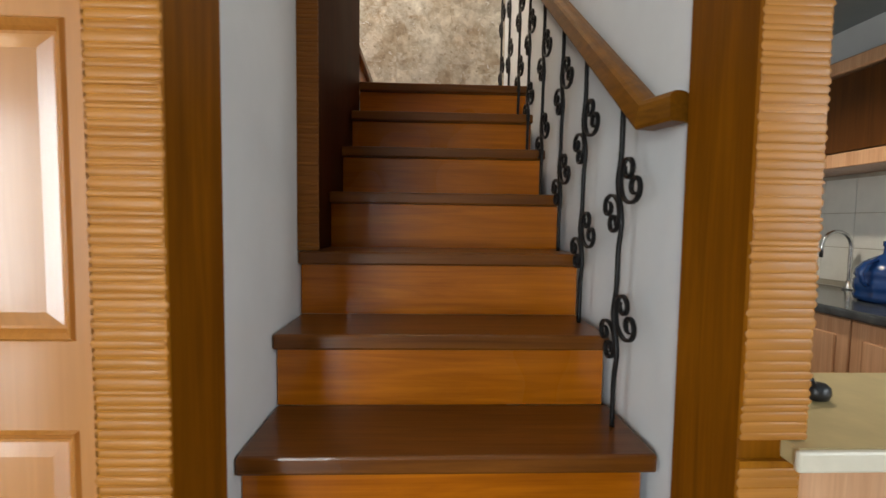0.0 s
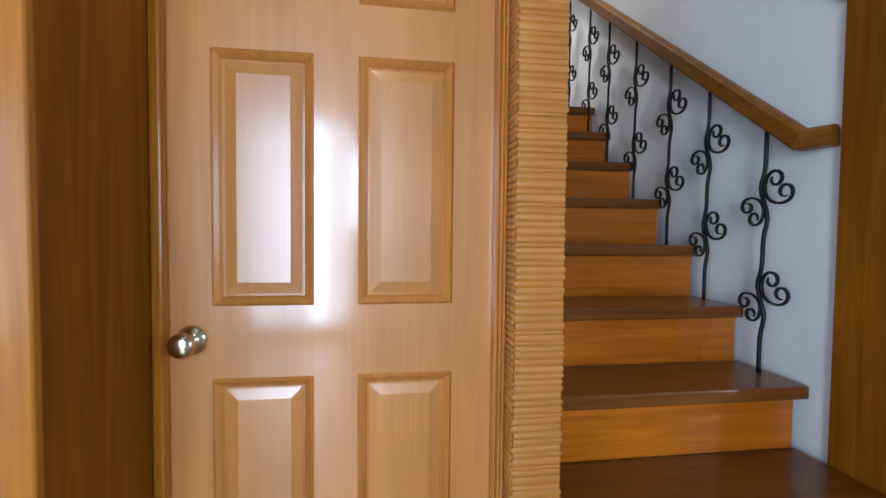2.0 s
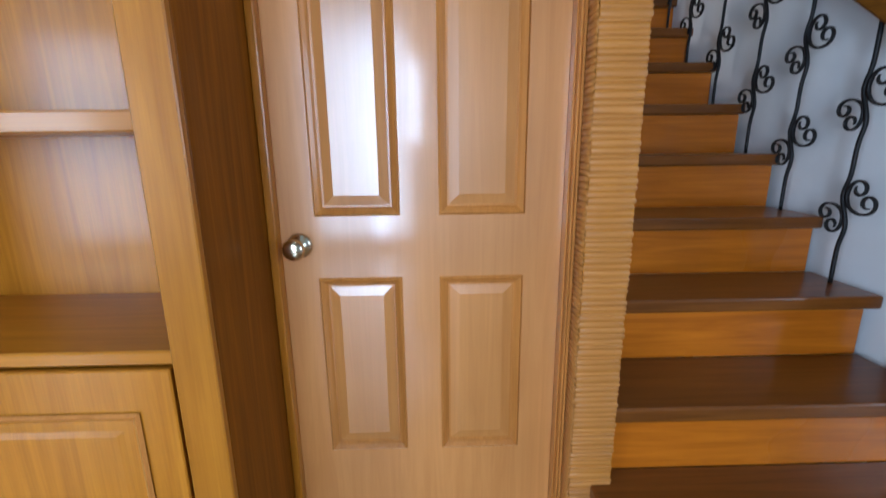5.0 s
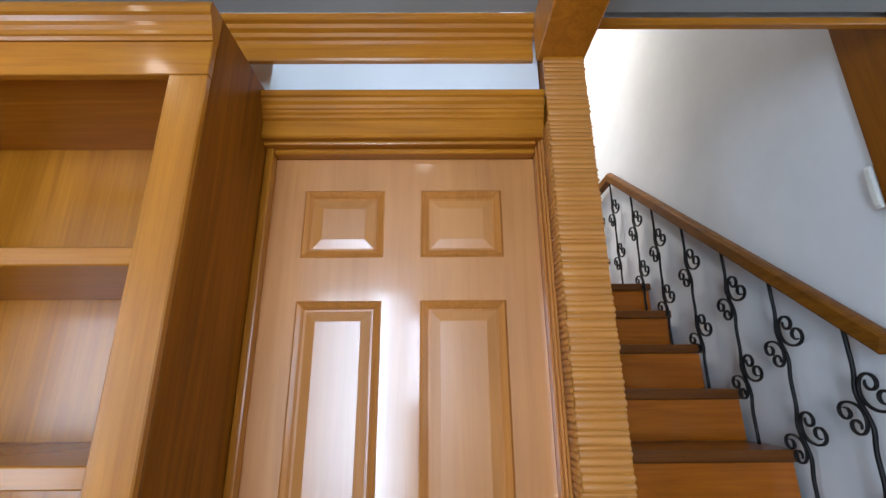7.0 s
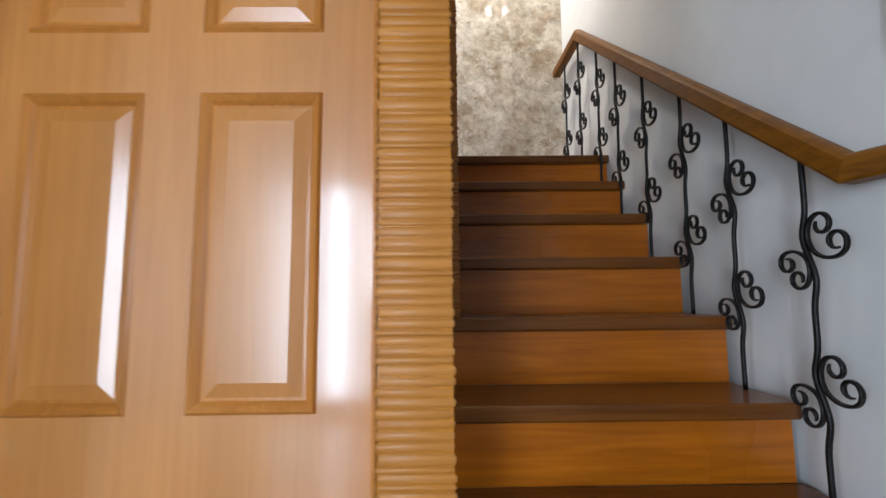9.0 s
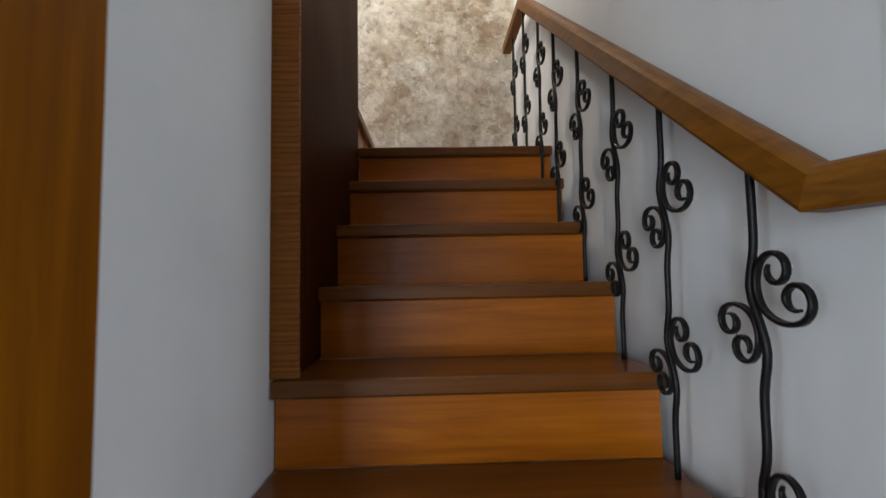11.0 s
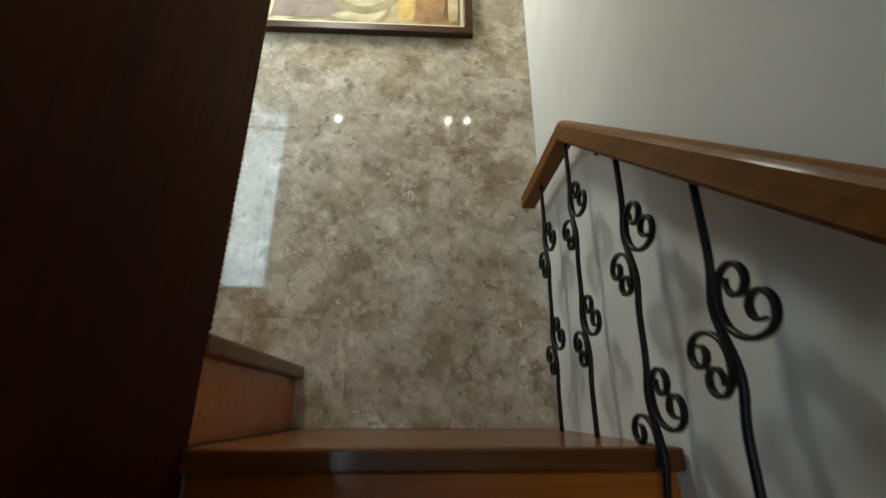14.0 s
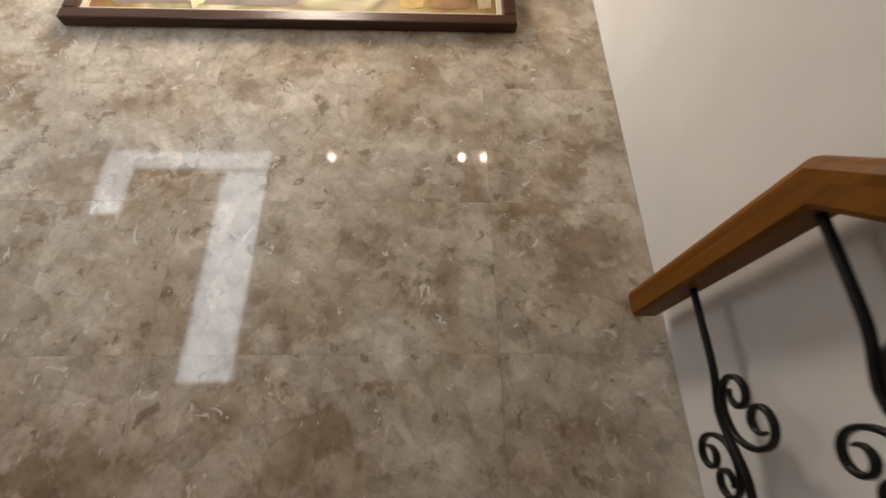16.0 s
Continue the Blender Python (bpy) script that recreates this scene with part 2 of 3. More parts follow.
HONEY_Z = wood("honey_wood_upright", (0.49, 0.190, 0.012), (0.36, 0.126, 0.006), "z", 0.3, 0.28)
HONEY_X = wood("honey_wood_flat", (0.49, 0.189, 0.012), (0.36, 0.125, 0.006), "x", 0.3, 0.28)
DOOR_WOOD = wood("door_wood", (0.58, 0.250, 0.062), (0.49, 0.196, 0.042), "z", 0.46, 1.0, 0.3, 0.06, spec=0.5, coat_rough=0.11)
PANEL_WOOD = wood("door_panel_wood", (0.56, 0.240, 0.058), (0.49, 0.200, 0.044), "z", 0.34, 1.0, 0.35, 0.10, spec=0.5, coat_rough=0.18)
DOOR_BEAD = wood("door_bead_wood", (0.54, 0.220, 0.046), (0.43, 0.165, 0.030), "z", 0.32, 0.3)
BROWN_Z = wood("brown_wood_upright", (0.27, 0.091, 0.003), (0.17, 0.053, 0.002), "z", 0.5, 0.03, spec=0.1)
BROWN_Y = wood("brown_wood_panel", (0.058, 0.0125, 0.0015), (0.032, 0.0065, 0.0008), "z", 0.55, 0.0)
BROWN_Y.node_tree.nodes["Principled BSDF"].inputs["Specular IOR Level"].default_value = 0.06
TREAD_WOOD = wood("tread_wood", (0.185, 0.060, 0.008), (0.110, 0.034, 0.004), "x", 0.34, 0.36, spec=0.2)
RISER_WOOD = wood("riser_wood", (0.52, 0.150, 0.006), (0.34, 0.088, 0.003), "x", 0.28, 0.5, spec=0.2)
RAIL_WOOD = wood("rail_wood", (0.225, 0.085, 0.006), (0.13, 0.046, 0.003), "y", 0.45, 0.1, spec=0.15)
REED_WOOD = wood("reed_wood", (0.54, 0.232, 0.050), (0.40, 0.158, 0.026), "x", 0.46, 0.22, spec=0.25, coat_rough=0.28)
DARK_REED = wood("dark_reed_wood", (0.30, 0.105, 0.010), (0.21, 0.068, 0.006), "x", 0.5, 0.1)
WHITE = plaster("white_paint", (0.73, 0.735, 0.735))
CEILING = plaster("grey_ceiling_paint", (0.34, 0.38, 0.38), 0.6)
# unseen floor, kept lighter so it throws light onto the lower closet door
BOUNCE_FLOOR = wood("bounce_floor_wood", (0.36, 0.21, 0.10), (0.26, 0.14, 0.06), "x", 0.3, 0.5)
FLOOR_WOOD = wood("floor_wood", (0.17, 0.07, 0.025), (0.10, 0.04, 0.015), "x", 0.3, 0.4)
IRON = plain("black_iron", (0.012, 0.011, 0.011), 0.45, 0.6)
BRASS = plain("aged_brass", (0.62, 0.57, 0.42), 0.18, 1.0)
MARBLE = marble("polished_marble")
GROUT = plain("grout", (0.42, 0.38, 0.31), 0.6)
FRAME_WOOD = wood("frame_wood", (0.10, 0.045, 0.025), (0.06, 0.028, 0.015), "x", 0.35, 0.2)
CREAM = plain("cream_slip", (0.75, 0.68, 0.52), 0.5)
LAMP_GLOW = glow("lamp_glow", (1.0, 0.9, 0.75), 30)
STEEL = plain("brushed_steel", (0.6, 0.6, 0.6), 0.22, 1.0)


# ---------------------------------------------------------------- mesh helpers
def link(name, bm, mat, parent=None, label=""):
    me = bpy.data.meshes.new(name)
    bm.to_mesh(me)
    bm.free()
    me.materials.append(mat)
    ob = new(name, me)
    ob.parent = parent
    if label:
        ob["label"] = label
    return ob


def part(name, bm, mat, parent, label=""):
    return link(name, bm, mat, parent, label)


def group_empty(name, at=(0, 0, 0)):
    ob = new(name)
    ob.location = at
    ob.empty_display_size = 0.05
    return ob


def box(x0, x1, y0, y1, z0, z1, bevel=0.0, bm=None, seg=1):
    bm = bm or bmesh.new()
    m = Matrix.Translation(((x0 + x1) / 2, (y0 + y1) / 2, (z0 + z1) / 2)) @ Matrix.Diagonal((x1 - x0, y1 - y0, z1 - z0, 1))
    vs = bmesh.ops.create_cube(bm, size=1, matrix=m)["verts"]
    if bevel:
        es = {e for v in vs for e in v.link_edges}
        bmesh.ops.bevel(bm, geom=list(es), offset=bevel, segments=seg, affect="EDGES", profile=0.5)
    return bm


def sweep(points, profile, bm=None, closed=True, cap=True):
    """Sweep a closed 2D profile (side, up) along points that stay in a plane; side is the level normal of the path."""
    bm = bm or bmesh.new()
    pts = [Vector(p) for p in points]
    rings = []
    for i, p in enumerate(pts):
        a, c = pts[max(i - 1, 0)], pts[min(i + 1, len(pts) - 1)]
        d1 = (p - a).normalized() if i else (c - p).normalized()
        d2 = (c - p).normalized() if i < len(pts) - 1 else d1
        d = (d1 + d2).normalized()
        side = d.cross(Vector((0, 0, 1)))
        side = side.normalized() if side.length > 1e-4 else Vector((1, 0, 0))
        up = side.cross(d).normalized()
        k = 1 / max(0.5, d.dot(d1))
        rings.append([bm.verts.new(p + side * s + up * u * k) for s, u in profile])
    m = len(profile)
    for r, q in zip(rings, rings[1:]):
        for j in range(m):
            bm.faces.new((r[j], r[(j + 1) % m], q[(j + 1) % m], q[j]))
    if cap:
        bm.faces.new(rings[0][::-1])
        bm.faces.new(rings[-1])
    return bm


def tube(points, radius, sides=6, bm=None):
    """A round bar along a polyline; radius may be a list."""
    bm = bm or bmesh.new()
    pts = [Vector(p) for p in points]
    rad = radius if isinstance(radius, list) else [radius] * len(pts)
    rings, up = [], None
    for i, p in enumerate(pts):
        d = (pts[min(i + 1, len(pts) - 1)] - pts[max(i - 1, 0)]).normalized()
        if up is None:
            up = d.orthogonal().normalized()
        side = d.cross(up).normalized()
        up = side.cross(d).normalized()
        rings.append([bm.verts.new(p + (math.cos(a) * side + math.sin(a) * up) * rad[i]) for a in (2 * math.pi * j / sides for j in range(sides))])
    for r, q in zip(rings, rings[1:]):
        for j in range(sides):
            f = bm.faces.new((r[j], r[(j + 1) % sides], q[(j + 1) % sides], q[j]))
            f.smooth = True
    bm.faces.new(rings[0][::-1])
    bm.faces.new(rings[-1])
    return bm


def lathe(profile, sides=24, bm=None, m=Matrix()):
    """Turn a profile of (radius, height) round z."""
    bm = bm or bmesh.new()
    rings = []
    for r, z in profile:
        rings.append([bm.verts.new(m @ Vector((r * math.cos(2 * math.pi * j / sides), r * math.sin(2 * math.pi * j / sides), z))) for j in range(sides)])
    for a, c in zip(rings, rings[1:]):
        for j in range(sides):
            f = bm.faces.new((a[j], a[(j + 1) % sides], c[(j + 1) % sides], c[j]))
            f.smooth = True
    bm.faces.new(rings[0][::-1])
    bm.faces.new(rings[-1])
    return bm


def moulding(name, x0, x1, profile, mat, parent=None):
    """A run of moulding along x from a closed profile of (y, z)."""
    bm = bmesh.new()
    a = [bm.verts.new((x0, y, z)) for y, z in profile]
    c = [bm.verts.new((x1, y, z)) for y, z in profile]
    k = len(profile)
    for j in range(k):
        bm.faces.new((a[j], a[(j + 1) % k], c[(j + 1) % k], c[j]))
    bm.faces.new(a[::-1])
    bm.faces.new(c)
    bmesh.ops.recalc_face_normals(bm, faces=bm.faces)
    return link(name, bm, mat, parent)


def setting(name, bm, mat, label, category="wall"):
    return tagged(link(name, bm, mat), label, category, kind="structure")


# ---------------------------------------------------------------- the large structure
X_MIN, X_MAX = -5.8, 2.5
setting("floor", box(X_MIN, X_MAX, BACK_Y, 3.6, -0.1, 0.0), BOUNCE_FLOOR, "unseen hall floor, polished brown, toned lighter to bounce light", "floor")
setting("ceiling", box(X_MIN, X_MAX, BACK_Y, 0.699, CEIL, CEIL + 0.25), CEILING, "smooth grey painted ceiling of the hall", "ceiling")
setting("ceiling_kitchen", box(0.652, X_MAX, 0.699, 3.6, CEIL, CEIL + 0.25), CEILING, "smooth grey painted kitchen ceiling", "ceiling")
setting("ceiling_upper", box(-3.2, 0.8, -1.0, 3.6, UPCEIL, UPCEIL + 0.15), WHITE, "white painted ceiling over the stairwell", "ceiling")
# outer walls of the hall, with the window openings left free
bm = bmesh.new()
edges = [X_MIN - 0.15] + [v for w in sorted(WINDOWS) for v in w[:2]] + [X_MAX + 0.15]
for a, c in zip(edges[::2], edges[1::2]):
    box(a, c, BACK_Y - 0.15, BACK_Y, 0, CEIL, bm=bm)
for x0, x1, z0, z1, p in WINDOWS:
    box(x0, x1, BACK_Y - 0.15, BACK_Y, 0, z0, bm=bm)
    box(x0, x1, BACK_Y - 0.15, BACK_Y, z1, CEIL, bm=bm)
setting("wall_south", bm, WHITE, "white painted wall with tall windows")
setting("wall_west", box(X_MIN - 0.15, X_MIN, BACK_Y, 3.6, 0, CEIL), WHITE, "white painted wall")
bm = bmesh.new()
for a, c, z0, z1 in ((BACK_Y, -1.55, 0, CEIL), (-0.45, 3.6, 0, CEIL), (-1.55, -0.45, 0, 0.9), (-1.55, -0.45, 2.2, CEIL)):
    box(X_MAX, X_MAX + 0.15, a, c, z0, z1, bm=bm)
setting("wall_east", bm, WHITE, "white painted kitchen wall with a window")
setting("wall_kitchen_back", box(WALL_R + 0.087, X_MAX, 3.45, 3.6, 0, CEIL), WHITE, "white painted kitchen end wall")
setting("wall_closet", box(-5.8, WALL_L - 0.002, 0.90, 0.98, 0, CEIL), WHITE, "white painted wall behind the bookcase and closet door")
setting("wall_stair_right", box(WALL_R, WALL_R + 0.085, 0.92, MARBLE_Y, 0, UPCEIL), WHITE, "white painted stairwell wall beside the railing")
bm = box(WALL_L - 0.07, WALL_L, 0.925, 1.4985, 0, UPCEIL)
box(WALL_L - 0.07, WALL_L, 1.4985, 1.56, 0, top_z(5) - 0.046, bm=bm)
setting("wall_stair_left", bm, WHITE, "white painted wall beside the lower steps")
setting("wall_stair_back", box(-3.2, 0.8, MARBLE_Y + 0.012, MARBLE_Y + 0.16, 0, UPCEIL), GROUT, "stairwell end wall clad in polished beige marble")
# unseen west wall, its two openings added for the upstairs fill light
bm = bmesh.new()
for a, c, z0, z1 in ((-1.0, -0.5, 2.72, UPCEIL), (0.75, 2.25, 2.72, UPCEIL), (3.2, MARBLE_Y, 2.72, UPCEIL), (-0.5, 0.75, 2.72, 3.5), (-0.5, 0.75, 4.8, UPCEIL), (2.25, 3.2, 2.72, 3.2), (2.25, 3.2, 4.7, UPCEIL)):
    box(-3.2, -3.05, a, c, z0, z1, bm=bm)
setting("wall_upper_west", bm, WHITE, "white painted upstairs wall with two openings added for fill light")
setting("wall_upper_south", box(-3.05, 0.70, -1.0, -0.85, 2.72, UPCEIL), WHITE, "white painted upstairs wall")
setting("wall_upper_east", box(WALL_R, WALL_R + 0.085, -0.85, 0.757, 3.082, UPCEIL), WHITE, "white painted upstairs wall")
setting("floor_upper", box(-3.05, WALL_R + 0.085, -0.85, 0.74, 2.712, 3.08), FLOOR_WOOD, "dark wooden upstairs floor", "floor")
setting("wall_over_opening", box(-0.417, 0.544, 0.741, 0.757, 2.442, 3.08), WHITE, "white painted edge of the upstairs floor")
setting("wall_over_jamb_left", box(WALL_L - 0.07, WALL_L, 0.758, 0.924, 2.702, UPCEIL), WHITE, "white painted stairwell wall above the jamb")
setting("wall_over_jamb_right", box(WALL_R, WALL_R + 0.085, 0.758, 0.919, 2.702, UPCEIL), WHITE, "white painted stairwell wall above the jamb")
setting("floor_upper_edge", box(-3.05, WALL_L - 0.08, 0.741, 0.9, 2.712, 3.08), FLOOR_WOOD, "dark wooden upstairs floor", "floor")
setting("wall_flight", box(-1.78, -1.705, 1.5, MARBLE_Y, 0, 3.08), WHITE, "white painted wall beside the upper flight")
# upstairs: a dark door with lit sidelights and a transom, mirrored in the polished marble
bm = bmesh.new()
for a, c, z0, z1 in ((-1.487, -1.44, 3.08, UPCEIL), (-3.05, -2.985, 3.08, UPCEIL), (-1.90, -1.884, 3.08, 4.998), (-2.705, -2.69, 3.08, 4.998), (-2.984, -2.706, 3.08, 4.52), (-1.8835, -1.4875, 3.08, 3.09), (-2.984, -1.4875, 5.192, UPCEIL), (-2.984, -2.706, 4.985, 4.998), (-1.8835, -1.4875, 4.962, 4.998)):
    box(a, c, 0.80, 0.90, z0, z1, bm=bm)
setting("wall_upper_door", bm, WHITE, "white painted upstairs wall round a door with sidelights")
setting("door_upper", box(-2.689, -1.901, 0.83, 0.87, 3.085, 4.997, 0.003), BROWN_Z, "closed dark brown upstairs door", "door")
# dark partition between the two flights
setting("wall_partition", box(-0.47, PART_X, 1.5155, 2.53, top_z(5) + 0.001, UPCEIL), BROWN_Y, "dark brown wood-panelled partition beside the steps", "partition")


# ---------------------------------------------------------------- the stairs
def staircase():
    st = tagged(group_empty("staircase"), "varnished wooden stairs with dark treads and amber risers", "stairs")
    for k in range(1, 10):
        y, z = nose_y(k), top_z(k)
        x0, x1 = (-0.47, 0.60) if k == 1 else (-0.418, 0.543) if k == 2 else (WALL_L + 0.003, 0.553) if k == 3 else (WALL_L + 0.003, 0.536) if k <= 5 else (PART_X + 0.002, 0.536)
        y1 = nose_y(k + 1) + 0.041 if k < 9 else MARBLE_Y - 0.001
        if k == 9:
            x1 = WALL_R - 0.003
        part("tread", box(x0, x1, y, y1, z - 0.045, z, 0.007, seg=2), TREAD_WOOD, st, "dark brown varnished tread")
        part("riser", box(x0 + (0.012 if k < 3 else 0.0005), x1 - (0.020 if k == 3 else 0.002), y + 0.040, y + 0.06, z - RISE if k > 1 else 0.001, z - 0.0455), RISER_WOOD, st, "amber varnished riser")
        if 3 <= k < 9:
            part("stringer_block", box(0.5365, WALL_R - 0.001, y + 0.15, y1, max(0, z - 2.2 * RISE), z - 0.047), WHITE, st, "white painted side of the steps")
    # turn to the upper flight
    z = top_z(10)
    part("tread", box(-1.70, -0.386, 2.541, MARBLE_Y - 0.001, z - 0.045, z, 0.007, seg=2), TREAD_WOOD, st, "dark brown varnished turning tread")
    part("riser", box(-0.436, -0.414, 2.541, MARBLE_Y - 0.002, LAND, z - 0.0455), RISER_WOOD, st, "reddish varnished riser")
    for k in range(11, 14):
        y, z = 2.53 - RUN * (k - 11), top_z(k)
        part("tread", box(-1.70, -0.475, y - RUN - 0.03, y, z - 0.045, z, 0.007), TREAD_WOOD, st)
        part("riser", box(-1.70, -0.475, y - 0.05, y - 0.028, z - RISE, z - 0.0455), RISER_WOOD, st)
    return st


staircase()


def ribbon(path, thick, width, bm):
    """A flat bar bent in the plane of the railing: thin across the bend, wide along x, with worn corners."""
    rings, n = [], len(path)
    for i, (y, z) in enumerate(path):
        (ya, za), (yb, zb) = path[max(i - 1, 0)], path[min(i + 1, n - 1)]
        d = math.hypot(yb - ya, zb - za)
        ny, nz = -(zb - za) / d, (yb - ya) / d
        f = min(1.0, 0.55 + 6.0 * min(i, n - 1 - i) / n)
        t, w = thick * f / 2, width * f / 2
        rings.append([bm.verts.new((x, y + ny * o, z + nz * o)) for x, o in ((-w, -0.6 * t), (-0.7 * w, -t), (0.7 * w, -t), (w, -0.6 * t), (w, 0.6 * t), (0.7 * w, t), (-0.7 * w, t), (-w, 0.6 * t))])
    for p, q in zip(rings, rings[1:]):
        for j in range(8):
            bm.faces.new((p[j], p[(j + 1) % 8], q[(j + 1) % 8], q[j]))
    bm.faces.new(rings[0][::-1])
    bm.faces.new(rings[-1])
    bmesh.ops.recalc_face_normals(bm, faces=bm.faces)
    return bm


def scroll(bm, cy, cz, turn, size, flip=1):
    """One C-shaped wrought scroll in the plane of the railing; its back touches (cy, cz)."""
    mid, end, n1, n2 = 0.125 * size, 0.120 * size, 8, 18
    half = []
    th, y, z = 0.0, 0.0, 0.0
    for i in range(n1 + n2):
        if i < n1:
            ds, kappa = mid / 2 / n1, 1 / (0.054 * size)
        else:
            f = (i - n1) / n2
            ds, kappa = end / n2, (1 / (0.031 * size)) * (1 - f) + f / (0.0135 * size)
        th += kappa * ds
        y, z = y + math.cos(th) * ds, z + math.sin(th) * ds
        half.append((y, z))
    pts = [(-a, c) for a, c in reversed(half)] + [(0.0, 0.0)] + half
    ca, sa = math.cos(turn), math.sin(turn)
    return ribbon([(cy + flip * (a * ca - c * sa), cz + a * sa + c * ca) for a, c in pts], 0.0068 * size, 0.0125, bm)


SCROLLS = ((-0.012, 0.618, 0.88, 1.26), (0.012, 0.602, 0.92 + math.pi, 1.10), (-0.012, 0.272, 0.88, 1.22), (0.012, 0.256, 0.92 + math.pi, 1.08))


def baluster(y, z, height):
    b = tagged(group_empty("baluster"), "black wrought-iron baluster with curled scrolls under the handrail", "baluster", "stair balusters")
    pts = []
    for i in range(41):
        h = height * i / 40
        w = 0.0
        for c, s in ((0.20, -0.014), (0.31, 0.017), (0.545, -0.014), (0.655, 0.017)):
            w += s * math.exp(-((h - c) / 0.045) ** 2)
        pts.append((0, w, h))
    part("bar", tube(pts, 0.0072, 8), IRON, b)
    # nearer side high, farther side low, twice
    for cy, cz, turn, size in SCROLLS:
        part("scroll", scroll(bmesh.new(), cy, cz, turn, size), IRON, b)
    b.matrix_basis = pose(0.505, y, z)
    return b


RAIL_LOW, RAIL_HIGH = (1.005, 1.484), (2.775, 2.912)
rail_slope = (RAIL_HIGH[1] - RAIL_LOW[1]) / (RAIL_HIGH[0] - RAIL_LOW[0])
for k, y in zip(range(3, 9), (1.135, 1.412, 1.663, 1.950, 2.236, 2.485)):
    baluster(y, top_z(k), RAIL_LOW[1] + rail_slope * (y - RAIL_LOW[0]) - 0.015 - top_z(k))
for y in (2.797, 3.097):
    baluster(y, LAND, 2.898 - LAND)

rail = [(-0.029, -0.014), (-0.024, -0.021), (0.024, -0.021), (0.029, -0.014), (0.0296, 0.0138), (-0.0296, 0.0138)]
cap = [(-0.0272, 0.0130), (0.0272, 0.0130), (0.0297, 0.0139), (0.0305, 0.028), (0.026, 0.037), (0.015, 0.0425), (0.0, 0.044), (-0.015, 0.0425), (-0.026, 0.037), (-0.0305, 0.028), (-0.0297, 0.0139)]
run = [(0.532, 0.921, 1.484), (0.503, *RAIL_LOW), (0.503, *RAIL_HIGH), (0.503, 3.295, 2.918)]
hr = tagged(group_empty("handrail"), "brown varnished wooden handrail along the white wall", "handrail")
part("rail", sweep(run, rail), RAIL_WOOD, hr)
part("rail_cap", sweep(run, cap), RAIL_WOOD, hr, "rounded top of the handrail")
for y, z in ((2.70, 2.838),):
    br = part("bracket", tube([(0.503, y, z + 0.03), (0.503, y, z), (0.515, y, z - 0.018), (0.540, y, z - 0.024), (0.560, y, z - 0.024)], 0.007, 8), IRON, hr, "black iron wall bracket")
    part("rosette", lathe([(0.022, 0.0), (0.022, 0.004), (0.012, 0.007)], 16, None, Matrix.Translation((0.5648, y, z - 0.024)) @ Matrix.Rotation(radians(-90), 4, "Y")), IRON, br)

# ---------------------------------------------------------------- opening: jambs, pilasters, beam
setting("door_jamb_left", box(WALL_L - 0.09, -0.418, 0.722, 0.923, 0, 2.70, 0.002), BROWN_Z, "dark brown wooden jamb of the stair opening", "jamb")
setting("door_jamb_right", box(0.545, 0.649, 0.722, 0.918, 0, 2.70, 0.002), BROWN_Z, "dark brown wooden jamb of the stair opening", "jamb")
setting("trim_opening_head", box(-0.418, 0.5445, 0.715, 0.738, 2.402, CEIL - 0.001, 0.003), HONEY_X, "wooden strip along the head of the opening", "trim")
bx = box(-0.545, -0.405, BACK_Y, 0.735, 2.285, CEIL - 0.002, 0.004)
setting("beam", bx, HONEY_Z, "honey varnished wooden ceiling beam", "beam")


# ---------------------------------------------------------------- closet door
def panel_ring(bm, x0, x1, z0, z1, y):
    """Raised panel: a sunk bead all round and a bevelled field; faces toward -y, door face at y."""
    steps = [(0.0, 0.0), (0.006, -0.006), (0.016, 0.002), (0.022, 0.009), (0.028, 0.009)]
    rings = []
    for inset, dy in steps:
        rings.append([bm.verts.new((x, y + dy, z)) for x, z in ((x0 + inset, z0 + inset), (x1 - inset, z0 + inset), (x1 - inset, z1 - inset), (x0 + inset, z1 - inset))])
    for r, q in zip(rings, rings[1:]):
        for j in range(4):
            bm.faces.new((r[j], r[(j + 1) % 4], q[(j + 1) % 4], q[j]))


def panel_field(x0, x1, z0, z1, y):
    bm = bmesh.new()
    rings = []
    for inset, dy in ((0.028, 0.009), (0.054, 0.003)):
        rings.append([bm.verts.new((x, y + dy, z)) for x, z in ((x0 + inset, z0 + inset), (x1 - inset, z0 + inset), (x1 - inset, z1 - inset), (x0 + inset, z1 - inset))])
    for j in range(4):
        bm.faces.new((rings[0][j], rings[0][(j + 1) % 4], rings[1][(j + 1) % 4], rings[1][j]))
    bm.faces.new(rings[1])
    return bm


